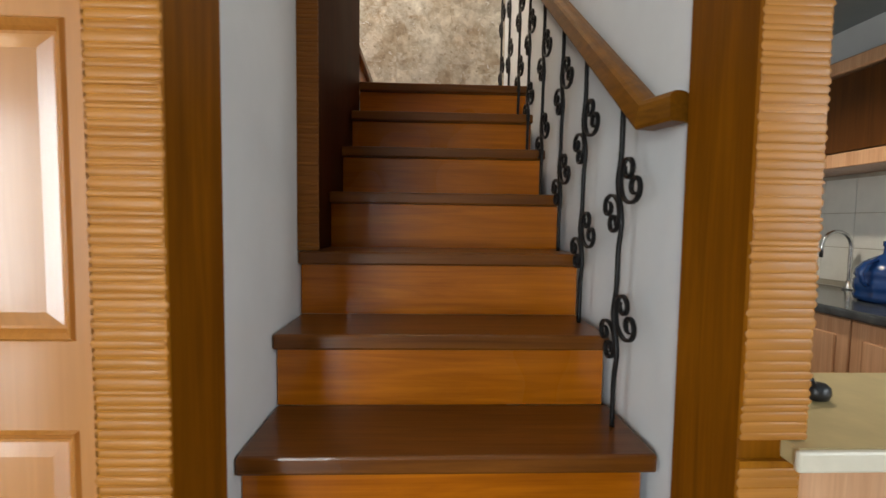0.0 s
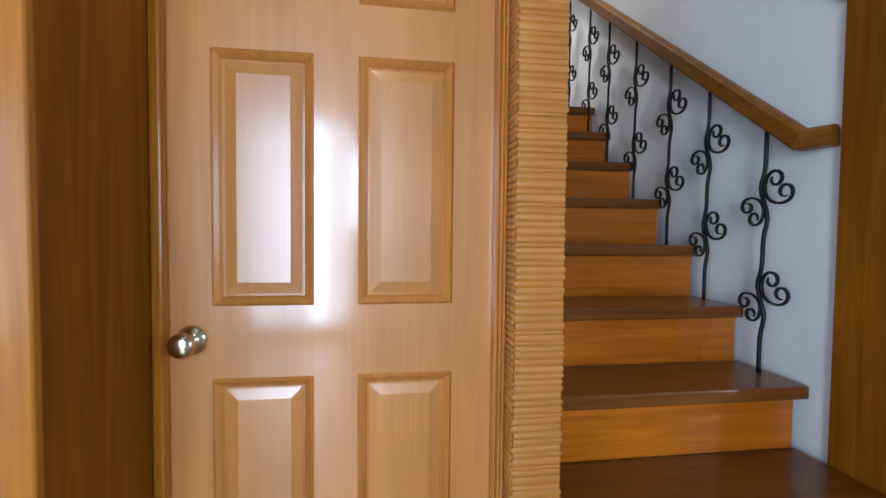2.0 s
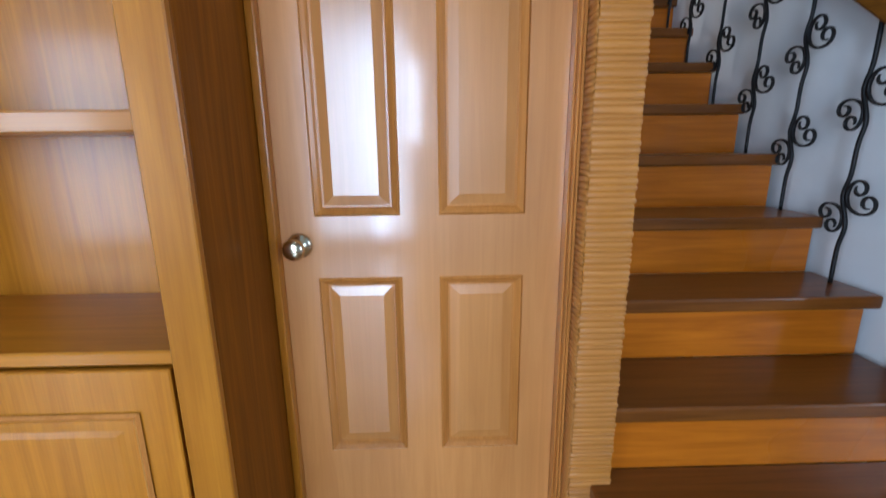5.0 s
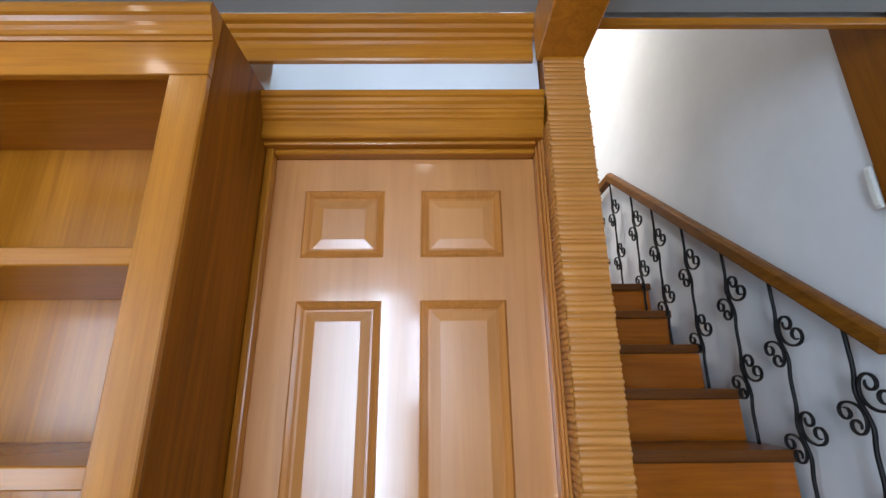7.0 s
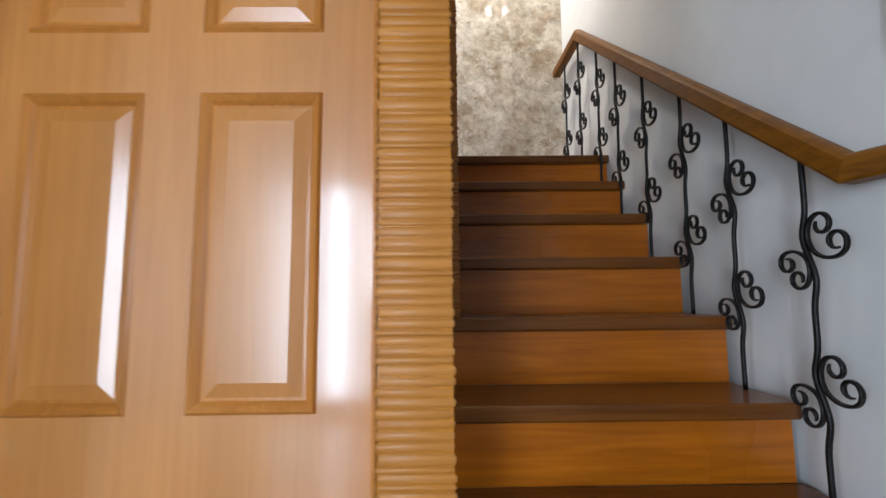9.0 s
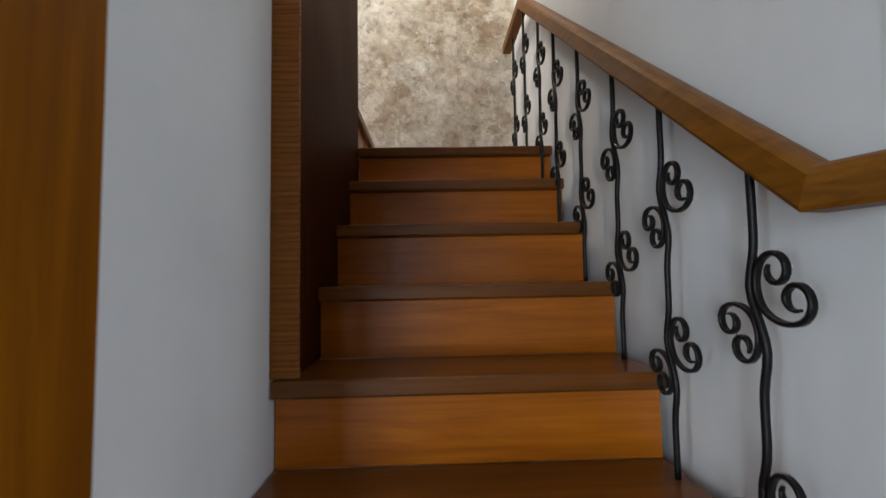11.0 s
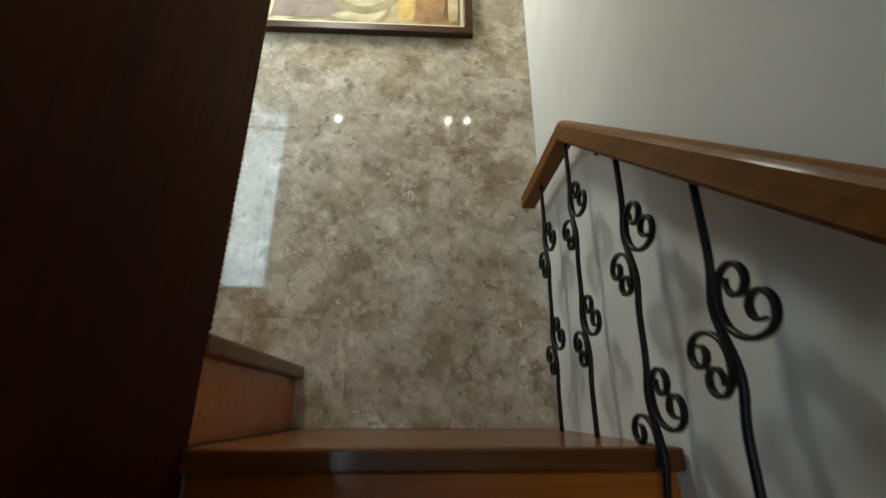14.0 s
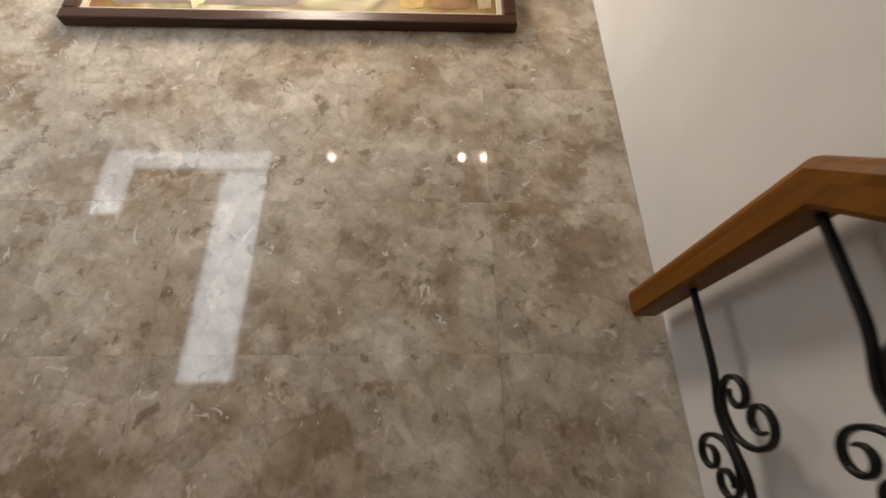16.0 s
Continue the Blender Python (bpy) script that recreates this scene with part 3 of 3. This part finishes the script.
def panel_door(name, x0, x1, z0, z1, y, cols, rows, thick, mats, parent=None):
    """Stiles and rails with real holes, beads and raised fields; the face looks toward -y."""
    d = parent or group_empty(name)
    xs = [x0] + [v for c in cols for v in c] + [x1]
    zs = [z0] + [v for r in rows for v in r] + [z1]
    bm = bmesh.new()
    for i in range(len(xs) - 1):
        for j in range(len(zs) - 1):
            if i % 2 and j % 2:
                continue
            vs = [bm.verts.new(p) for p in ((xs[i], y, zs[j]), (xs[i + 1], y, zs[j]), (xs[i + 1], y, zs[j + 1]), (xs[i], y, zs[j + 1]))]
            bm.faces.new(vs)
    box(x0, x1, y + 0.012, y + thick, z0, z1, bm=bm)
    for a, c in ((x0, 1), (x1, -1)):
        bm.faces.new([bm.verts.new(p) for p in ((a, y, z0), (a, y + 0.012, z0), (a, y + 0.012, z1), (a, y, z1))])
    bmesh.ops.remove_doubles(bm, verts=bm.verts, dist=1e-5)
    part("stiles_and_rails", bm, mats[0], d)
    for c0, c1 in cols:
        for r0, r1 in rows:
            bm = bmesh.new()
            panel_ring(bm, c0, c1, r0, r1, y)
            part("bead", bm, mats[1], d, "golden brown panel moulding")
            part("panel", panel_field(c0, c1, r0, r1, y), mats[2], d)
    return d


DY = 0.835
door = tagged(group_empty("closet_door"), "closed six-panel varnished wooden closet door with brass knob", "door")
panel_door("closet_door", -1.312, -0.552, 0.012, 2.022, DY, [(-1.213, -0.985), (-0.882, -0.652)], [(0.30, 0.842), (1.012, 1.602), (1.722, 1.922)], 0.04, (DOOR_WOOD, DOOR_BEAD, PANEL_WOOD), door)
face = Matrix.Translation((-1.256, DY, 0.935)) @ Matrix.Rotation(radians(90), 4, "X")
part("knob", lathe([(0.033, 0.0), (0.034, 0.004), (0.024, 0.010), (0.012, 0.014), (0.011, 0.030), (0.017, 0.036), (0.026, 0.046), (0.029, 0.058), (0.025, 0.068), (0.016, 0.073), (0.003, 0.0735)], 28, None, face), BRASS, door, "polished brass door knob")
# casing
casing = tagged(group_empty("door_casing"), "stepped varnished wooden casing round the closet door", "door frame")
for x0, x1, y in ((-0.551, -0.5455, 0.800), (-0.5450, -0.5390, 0.782), (-0.5385, -0.5315, 0.776)):
    part("upright", box(x0, x1, y, 0.86, 0, 2.052, 0.002), DOOR_BEAD, casing, "pinkish brown stepped strip")
part("upright", box(-1.3275, -1.305, 0.80, 0.834, 0, 2.075, 0.003), HONEY_Z, casing)
part("head", box(-1.3045, -0.552, 0.80, 0.86, 2.024, 2.040, 0.004), HONEY_X, casing)
part("head", box(-1.3275, -0.552, 0.778, 0.86, 2.0405, 2.052, 0.004, seg=2), HONEY_X, casing)
# over-door panel with a cap, white strip and crown
prof = [(0.90, 2.053), (0.765, 2.053), (0.760, 2.058), (0.760, 2.104), (0.756, 2.108), (0.752, 2.109), (0.751, 2.118), (0.745, 2.123), (0.744, 2.131), (0.740, 2.133), (0.738, 2.143), (0.730, 2.150), (0.728, 2.160), (0.722, 2.163), (0.722, 2.181), (0.726, 2.184), (0.90, 2.184)]
tagged(moulding("overdoor_panel", -1.3275, -0.531, prof, HONEY_X), "varnished wooden panel with a moulded cap above the door", "trim", kind="structure")
setting("wall_overdoor", box(-1.3275, -0.531, 0.775, 0.899, 2.1845, CEIL), WHITE, "white painted strip above the door panel")
prof = [(0.7745, 2.312), (0.760, 2.312), (0.756, 2.318), (0.754, 2.366), (0.748, 2.374), (0.738, 2.378), (0.734, 2.390), (0.722, 2.396), (0.718, 2.408), (0.706, 2.412), (0.700, 2.418), (0.700, CEIL - 0.001), (0.7745, CEIL - 0.001)]
tagged(moulding("trim_crown", -3.2, -0.547, prof, HONEY_X), "honey varnished crown moulding under the ceiling", "trim", kind="structure")


# ---------------------------------------------------------------- bookcase
def bookcase():
    bk = tagged(group_empty("bookcase"), "tall built-in honey varnished bookcase with empty shelves and lower cupboards", "bookcase")
    x1, f, back = -1.328, 0.47, 0.86
    x0 = -3.20
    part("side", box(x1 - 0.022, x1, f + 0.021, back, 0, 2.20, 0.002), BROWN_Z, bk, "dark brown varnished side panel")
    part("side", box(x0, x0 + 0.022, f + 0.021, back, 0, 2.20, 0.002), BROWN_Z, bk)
    part("back", box(x0 + 0.022, x1 - 0.022, back - 0.02, back, 0.05, 2.20), HONEY_Z, bk)
    cols = [(-1.412, x1), (-2.31, -2.23), (x0, x0 + 0.08)]
    for a, c in cols:
        part("stile", box(a, c, f, f + 0.02, 0, 2.03, 0.003), HONEY_Z, bk)
    part("divider", box(-2.28, -2.258, f + 0.021, back - 0.021, 0, 2.2), HONEY_Z, bk)
    part("top_rail", box(x0, x1, f, f + 0.02, 2.0305, 2.117, 0.002), HONEY_X, bk)
    for a, c in ((-2.2575, x1 - 0.0225), (x0 + 0.0225, -2.2805)):
        for z, h in ((1.61, 0.038), (1.222, 0.038)):
            part("shelf", box(a, c, f + 0.022, back - 0.021, z, z + h, 0.003), HONEY_X, bk)
        part("cupboard_top", box(a, c, f + 0.004, back - 0.021, 0.778, 0.808, 0.004), HONEY_X, bk)
        part("roof", box(a, c, f + 0.022, back - 0.021, 2.06, 2.08), HONEY_X, bk)
    for a, c in ((-2.225, -1.418), (-3.115, -2.316)):
        dr = part("cupboard_door", box(a, c, f - 0.002, f + 0.018, 0.09, 0.771, 0.003), HONEY_Z, bk, "plain cupboard door with a framed panel")
        bm = bmesh.new()
        panel_ring(bm, a + 0.07, c - 0.07, 0.16, 0.68, f - 0.006)
        part("panel_moulding", bm, DOOR_BEAD, dr)
        part("panel", panel_field(a + 0.07, c - 0.07, 0.16, 0.68, f - 0.008), HONEY_Z, dr)
    prof = [(f + 0.02, 2.1175), (f - 0.003, 2.1175), (f - 0.006, 2.126), (f - 0.010, 2.128), (f - 0.011, 2.138), (f - 0.017, 2.146), (f - 0.018, 2.156), (f - 0.024, 2.166), (f - 0.030, 2.170), (f - 0.032, 2.185), (f - 0.028, 2.199), (f + 0.02, 2.199)]
    c = moulding("cornice", x0, x1, prof, HONEY_X, bk)
    part("top_board", box(x0 + 0.022, x1 - 0.0225, f + 0.021, back, 2.175, 2.199), HONEY_X, bk)
    return bk


bookcase()

# ---------------------------------------------------------------- painting
pic = tagged(group_empty("framed_painting"), "large framed painting in muted ochres on the marble wall", "painting")
px0, px1, pz0, pz1, py = -1.16, 0.286, 3.858, 4.95, MARBLE_Y - 0.002
for n_, a in (("frame_rail", (px0, px1, pz0, pz0 + 0.045)), ("frame_rail", (px0, px1, pz1 - 0.045, pz1)), ("frame_stile", (px0, px0 + 0.045, pz0 + 0.0455, pz1 - 0.0455)), ("frame_stile", (px1 - 0.045, px1, pz0 + 0.0455, pz1 - 0.0455))):
    part(n_, box(a[0], a[1], py - 0.035, py, a[2], a[3], 0.005, seg=2), FRAME_WOOD, pic)
for a in ((px0 + 0.046, px1 - 0.046, pz0 + 0.046, pz0 + 0.062), (px0 + 0.046, px1 - 0.046, pz1 - 0.062, pz1 - 0.046), (px0 + 0.046, px0 + 0.062, pz0 + 0.0625, pz1 - 0.0625), (px1 - 0.062, px1 - 0.046, pz0 + 0.0625, pz1 - 0.0625)):
    part("slip", box(a[0], a[1], py - 0.022, py - 0.004, a[2], a[3]), CREAM, pic, "cream inner slip")


def painted_canvas():
    m, n, l, b = material("painted_canvas")
    v = coords(n, l, (1, 1, 1))
    a, c = noise_tex(n, l, v, 2.6, 3, 0.5, 0.8), noise_tex(n, l, v, 14, 3, 0.6)
    r = ramp(n, [(0.34, (0.16, 0.10, 0.05)), (0.44, (0.42, 0.27, 0.10)), (0.52, (0.58, 0.47, 0.28)), (0.60, (0.30, 0.25, 0.14)), (0.68, (0.72, 0.62, 0.42))])
    l.new(a.outputs[0], r.inputs[0])
    o = mix_rgb(n, l, "SOFT_LIGHT", 0.4, r.outputs[0], c.outputs["Color"])
    l.new(o, b.inputs["Base Color"])
    b.inputs["Roughness"].default_value = 0.7
    b.inputs["Specular IOR Level"].default_value = 0.1
    bump(n, l, b, c.outputs[0], 0.3, 0.002)
    return m


part("canvas", box(px0 + 0.058, px1 - 0.058, py - 0.012, py - 0.003, pz0 + 0.058, pz1 - 0.058), painted_canvas(), pic, "muted ochre and brown abstract painting")


def painted_shape(name, x0, x1, z0, z1, wobble, colour, depth, rounded=False):
    """A flat patch of paint with a loose hand-drawn outline."""
    bm, n = bmesh.new(), 28
    vs = []
    for i in range(n):
        a = 2 * math.pi * i / n
        ca, sa = math.cos(a), math.sin(a)
        k = 1.0 if rounded else 1 / max(abs(ca), abs(sa))
        w = 1 + wobble * math.sin(3.1 * a + x0 * 9) + 0.5 * wobble * math.sin(7 * a)
        vs.append(bm.verts.new(((x0 + x1) / 2 + (x1 - x0) / 2 * ca * k * w, py - 0.0125 - depth, max(pz0 + 0.064, (z0 + z1) / 2 + (z1 - z0) / 2 * sa * k * w))))
    bm.faces.new(vs)
    bmesh.ops.recalc_face_normals(bm, faces=bm.faces)
    return part(name, bm, plain(name + "_paint", colour, 0.85, 0, 0.25), pic)


painted_shape("painted_ground", -1.08, -0.40, 3.95, 4.60, 0.02, (0.27, 0.215, 0.19), 0.0004)
painted_shape("painted_stroke", -0.80, -0.73, 3.955, 4.70, 0.05, (0.80, 0.70, 0.42), 0.0010)
painted_shape("painted_bowl", -0.47, -0.07, 3.985, 4.42, 0.02, (0.36, 0.29, 0.16), 0.0010, True)
painted_shape("painted_bowl_light", -0.42, -0.13, 4.03, 4.38, 0.03, (0.48, 0.44, 0.28), 0.0016, True)
painted_shape("painted_ochre_band", -0.105, -0.012, 3.955, 4.85, 0.01, (0.62, 0.42, 0.14), 0.0006)
painted_shape("painted_brown_band", -0.006, 0.145, 3.955, 4.85, 0.01, (0.36, 0.20, 0.09), 0.0006)
painted_shape("painted_pale_band", 0.160, 0.212, 3.955, 4.85, 0.01, (0.58, 0.46, 0.28), 0.0006)

# small white box on the stairwell wall beside the jamb
chime = tagged(group_empty("door_chime"), "small white plastic chime box fixed to the stairwell wall", "door chime")
part("case", box(0.5415, WALL_R, 0.9225, 0.948, 1.90, 2.045, 0.006, seg=2), plain("white_plastic", (0.72, 0.71, 0.66), 0.4), chime)
part("cover", box(0.537, 0.541, 0.926, 0.945, 1.912, 2.033, 0.0015), plain("cream_plastic", (0.68, 0.67, 0.60), 0.4), chime)

# ---------------------------------------------------------------- ceiling lamps
def downlight():
    d = tagged(group_empty("downlight"), "small round recessed ceiling downlight, lit", "ceiling light", "ceiling downlights")
    part("ring", lathe([(0.036, 0.0), (0.052, -0.002), (0.055, -0.006), (0.050, -0.010), (0.038, -0.008)], 24), WHITE, d)
    part("bulb", lathe([(0.002, -0.012), (0.020, -0.010), (0.030, -0.004), (0.031, 0.0)], 20), LAMP_GLOW, d, "glowing frosted lens")
    return d


# the last downlight only marks the added landing fill
lamps = [(x, y, CEIL - 0.001) for x, y, p in HALL_LAMPS] + [(x, y, UPCEIL - 0.001) for x, y in STAIR_LAMPS + LANDING_FILL]
dl = downlight()
dl.matrix_basis = pose(*lamps[0])
for p in lamps[1:]:
    copy_thing(dl, pose(*p))

# ---------------------------------------------------------------- kitchen
TILE = plain("kitchen_tile", (0.72, 0.71, 0.66), 0.25, 0, 0.04)
GRANITE = plain("dark_granite", (0.05, 0.055, 0.06), 0.15, 0, 0.4)
DARK_DOOR = wood("dark_cabinet_wood", (0.13, 0.045, 0.008), (0.08, 0.026, 0.004), "z", 0.4, 0.2)
YELLOW_TOP = plain("cream_counter", (0.54, 0.42, 0.21), 0.3, 0, 0.08)
PALE_EDGE = plain("pale_counter_edge", (0.66, 0.60, 0.48), 0.35, 0, 0.06)
CAB_WOOD = wood("cabinet_wood", (0.68, 0.40, 0.24), (0.56, 0.30, 0.16), "z", 0.35, 0.3)
BLUE = plain("blue_plastic", (0.010, 0.045, 0.16), 0.15, 0, 0.1)
BLACK = plain("black_plastic", (0.012, 0.012, 0.014), 0.4)

bar = tagged(group_empty("breakfast_bar"), "low breakfast bar with a cream top and wooden front", "counter")
part("top", box(0.622, 2.3, 0.6845, 1.06, 0.842, 0.876, 0.003), YELLOW_TOP, bar, "cream coloured worktop")
part("edge", box(0.612, 2.3, 0.672, 0.684, 0.840, 0.877, 0.005, seg=2), PALE_EDGE, bar, "pale rounded front edge")
part("front", box(0.653, 2.3, 0.73, 0.75, 0.0, 0.84), CAB_WOOD, bar)


def base_cabinet(y0, y1):
    c = tagged(group_empty("base_cabinet"), "pinkish wooden kitchen base cabinet under a dark worktop", "cabinet", "kitchen base cabinets")
    part("body", box(1.83, 2.44, y0, y1, 0.0, 0.855), CAB_WOOD, c)
    d = part("door", box(1.808, 1.829, y0 + 0.004, y1 - 0.004, 0.10, 0.85, 0.004), CAB_WOOD, c)
    part("panel", box(1.800, 1.8075, y0 + 0.06, y1 - 0.06, 0.17, 0.78, 0.006), CAB_WOOD, d)
    return c


def wall_cabinet(y0, y1):
    c = tagged(group_empty("wall_cabinet"), "wooden kitchen wall cabinet above the sink", "cabinet", "kitchen wall cabinets")
    part("body", box(2.13, 2.44, y0, y1, 1.625, 2.02), DARK_DOOR, c)
    part("bottom_rail", box(2.10, 2.44, y0, y1, 1.55, 1.623, 0.004), CAB_WOOD, c)
    part("door", box(2.108, 2.129, y0 + 0.004, y1 - 0.004, 1.63, 2.015, 0.004), DARK_DOOR, c)
    part("cornice", box(2.08, 2.44, y0, y1, 2.022, 2.09, 0.008), CAB_WOOD, c)
    return c


for i in range(4):
    base_cabinet(1.25 + 0.53 * i, 1.25 + 0.53 * (i + 1))
    wall_cabinet(1.25 + 0.53 * i, 1.25 + 0.53 * (i + 1))
wt = tagged(group_empty("worktop"), "dark granite kitchen worktop with a rounded edge", "worktop")
part("slab", box(1.78, 2.44, 1.25, 3.4, 0.858, 0.90, 0.012, seg=3), GRANITE, wt)
spl = setting("wall_splashback", box(2.445, 2.495, 1.0, 3.44, 0.9, 1.55), GROUT, "cream glazed kitchen tiles behind the sink", "tiles")

tap = tagged(group_empty("kitchen_tap"), "curved steel kitchen tap at the sink", "tap")
arc = [(2.36, 2.35, 0.90)] + [(2.36, 2.35, 0.90 + 0.06 * i) for i in range(1, 5)]
arc += [(2.36 - 0.085 + 0.085 * math.cos(a), 2.35, 1.14 + 0.085 * math.sin(a)) for a in (math.pi * j / 10 for j in range(1, 11))]
arc += [(2.19, 2.35, 1.08)]
part("spout", tube(arc, 0.010, 8), STEEL, tap)
part("base", lathe([(0.028, 0.0), (0.028, 0.01), (0.016, 0.02), (0.014, 0.05)], 16, None, Matrix.Translation((2.36, 2.35, 0.90))), STEEL, tap)

jug = tagged(group_empty("water_jug"), "large blue plastic water jug on the worktop", "water jug")
jm = Matrix.Translation((2.16, 1.95, 0.90))
part("body", lathe([(0.10, 0.0), (0.125, 0.01), (0.13, 0.03), (0.122, 0.045), (0.13, 0.06), (0.13, 0.10), (0.122, 0.112), (0.13, 0.125), (0.125, 0.15), (0.10, 0.185), (0.06, 0.21), (0.032, 0.225), (0.03, 0.26), (0.034, 0.262), (0.034, 0.285), (0.004, 0.287)], 28, None, jm), BLUE, jug)
part("handle", tube([(2.025, 1.93, 0.98), (2.00, 1.93, 1.0), (1.99, 1.93, 1.04), (2.01, 1.93, 1.08), (2.07, 1.935, 1.10)], 0.010, 8), BLUE, jug)

pan = tagged(group_empty("frying_pan"), "black pan with its handle on the worktop", "pan")
part("bowl", lathe([(0.08, 0.0), (0.10, 0.012), (0.115, 0.045), (0.112, 0.045), (0.096, 0.016), (0.003, 0.008)], 24, None, Matrix.Translation((1.98, 2.30, 0.90))), BLACK, pan)
part("handle", tube([(1.88, 2.26, 0.94), (1.82, 2.22, 0.955), (1.78, 2.20, 0.96)], 0.011, 8), BLACK, pan)

pouch = tagged(group_empty("black_pouch"), "small black rounded pouch on the breakfast bar", "pouch")
part("body", lathe([(0.012, 0.0), (0.024, 0.004), (0.030, 0.018), (0.028, 0.034), (0.017, 0.044), (0.003, 0.047)], 18, None, Matrix.Translation((0.836, 0.885, 0.876)) @ Matrix.Diagonal((0.9, 0.7, 0.85, 1))), BLACK, pouch)
part("strap", tube([(0.826, 0.885, 0.910), (0.818, 0.88, 0.924), (0.808, 0.878, 0.921), (0.805, 0.876, 0.906)], 0.004, 6), BLACK, pouch)


# glazed tiles of the splashback
bm = box(2.439, 2.4445, 0.002, 0.198, 0.002, 0.198, 0.001)
splash_mesh = bpy.data.meshes.new("wall_tile")
bm.to_mesh(splash_mesh)
bm.free()
splash_mesh.materials.append(TILE)
for i in range(12):
    for j in range(3):
        ob = new("wall_tile", splash_mesh)
        ob.parent = spl
        ob.location = (0, 1.02 + 0.2 * i, 0.93 + 0.2 * j)


# ---------------------------------------------------------------- pieces: reeds and tiles
def reed_mesh(width, radius, mat=REED_WOOD, bulge=0.62):
    """A half-round slat along x, flat back at y = 0, bulging toward -y."""
    bm = bmesh.new()
    prof = [(0.0, -radius)] + [(-radius * bulge * math.cos(a), radius * math.sin(a)) for a in (math.radians(d) for d in (-60, -30, 0, 30, 60))] + [(0.0, radius)]
    rings = [[bm.verts.new((x, y * k, z * k)) for y, z in prof] for x, k in ((0, 0.35), (0.0045, 1.0), (width - 0.0045, 1.0), (width, 0.35))]
    for a, c in zip(rings, rings[1:]):
        for j in range(len(prof) - 1):
            f = bm.faces.new((a[j], c[j], c[j + 1], a[j + 1]))
            f.smooth = True
    bm.faces.new(rings[0])
    bm.faces.new(rings[-1][::-1])
    me = bpy.data.meshes.new("reed")
    bm.to_mesh(me)
    bm.free()
    me.materials.append(mat)
    return me


rng = random.Random(4)


def reeds(parent, x0, x1, y, z0, z1, pitch=0.0155, mat=REED_WOOD, bulge=0.55):
    """Split reeds of uneven thickness laid one above the other."""
    me = reed_mesh(x1 - x0, pitch * 0.49, mat, bulge)
    z = z0
    while z < z1 - pitch * 1.3:
        k = rng.choice((0.62, 0.8, 0.9, 1.0, 1.0, 1.1, 1.25))
        ob = new("reed", me)
        ob.parent = parent
        ob.location = (x0 + rng.uniform(-0.0026, 0.0026), y + rng.uniform(-0.0012, 0.0008), z + k * pitch / 2)
        ob.rotation_euler = (0, rng.uniform(-0.005, 0.005), 0)
        ob.scale = (1.0, rng.uniform(0.8, 1.1), k)
        z += k * pitch


def pilaster(label, x0, x1, z0, z1, y=0.712, mat=REED_WOOD, bulge=0.55):
    p = tagged(group_empty("reeded_pilaster"), label, "pilaster", kind="structure")
    part("backing", box(x0 + 0.002, x1 - 0.002, y, y + 0.0095, z0, z1), HONEY_Z if mat is REED_WOOD else mat, p)
    reeds(p, x0, x1, y + (0.0010 if bulge > 0.4 else -0.0002), z0, z1, mat=mat, bulge=bulge)
    return p


left = pilaster("honey varnished pilaster faced with horizontal half-round reeds", -0.531, -0.413, 0.0, 2.283, bulge=0.42)
part("side_backing", box(-0.5305, -0.5205, 0.722, 0.774, 0.0, 2.083), HONEY_Z, left)
me = reed_mesh(0.062, 0.0076)
for i in range(134):
    ob = new("reed", me)
    ob.parent = left
    ob.location = (-0.5308, 0.773, 0.0155 * (i + 0.5) + rng.uniform(-0.0008, 0.0008))
    ob.rotation_euler = (0, 0, -math.pi / 2)
pilaster("honey varnished pilaster faced with horizontal half-round reeds above the bar", 0.541, 0.660, 0.878, CEIL - 0.002, bulge=0.14)
pilaster("short reeded pilaster below the breakfast bar", 0.541, 0.652, 0.0, 0.840, bulge=0.14)
pilaster("narrow reeded front of the stair partition", -0.472, -0.364, top_z(5) + 0.002, UPCEIL - 1.4, 1.505, DARK_REED, 0.30)

endp = tagged(group_empty("reeded_end"), "reeded wooden end of the partition at the landing", "pilaster", kind="structure")
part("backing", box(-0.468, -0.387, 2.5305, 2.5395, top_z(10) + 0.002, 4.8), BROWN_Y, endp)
me = reed_mesh(0.085, 0.0076, DARK_REED, 1.3)
for i in range(162):
    ob = new("reed", me)
    ob.parent = endp
    ob.location = (-0.384, 2.539, top_z(10) + 0.01 + 0.0155 * i)
    ob.rotation_euler = (0, 0, math.pi)

# marble tiles on the stairwell end wall
TW, TH = 0.40, 0.40
bm = box(0.0002, TW - 0.0002, 0, 0.0115, 0.0002, TH - 0.0002)
tile_mesh = bpy.data.meshes.new("marble_tile")
bm.to_mesh(tile_mesh)
bm.free()
tile_mesh.materials.append(MARBLE)
back_wall = bpy.data.objects["wall_stair_back"]
for i in range(6):
    for j in range(9):
        ob = new("marble_tile", tile_mesh)
        ob.parent = back_wall
        ob.location = (WALL_R - 0.001 - TW * (i + 1), MARBLE_Y, LAND + 0.001 + TH * j)
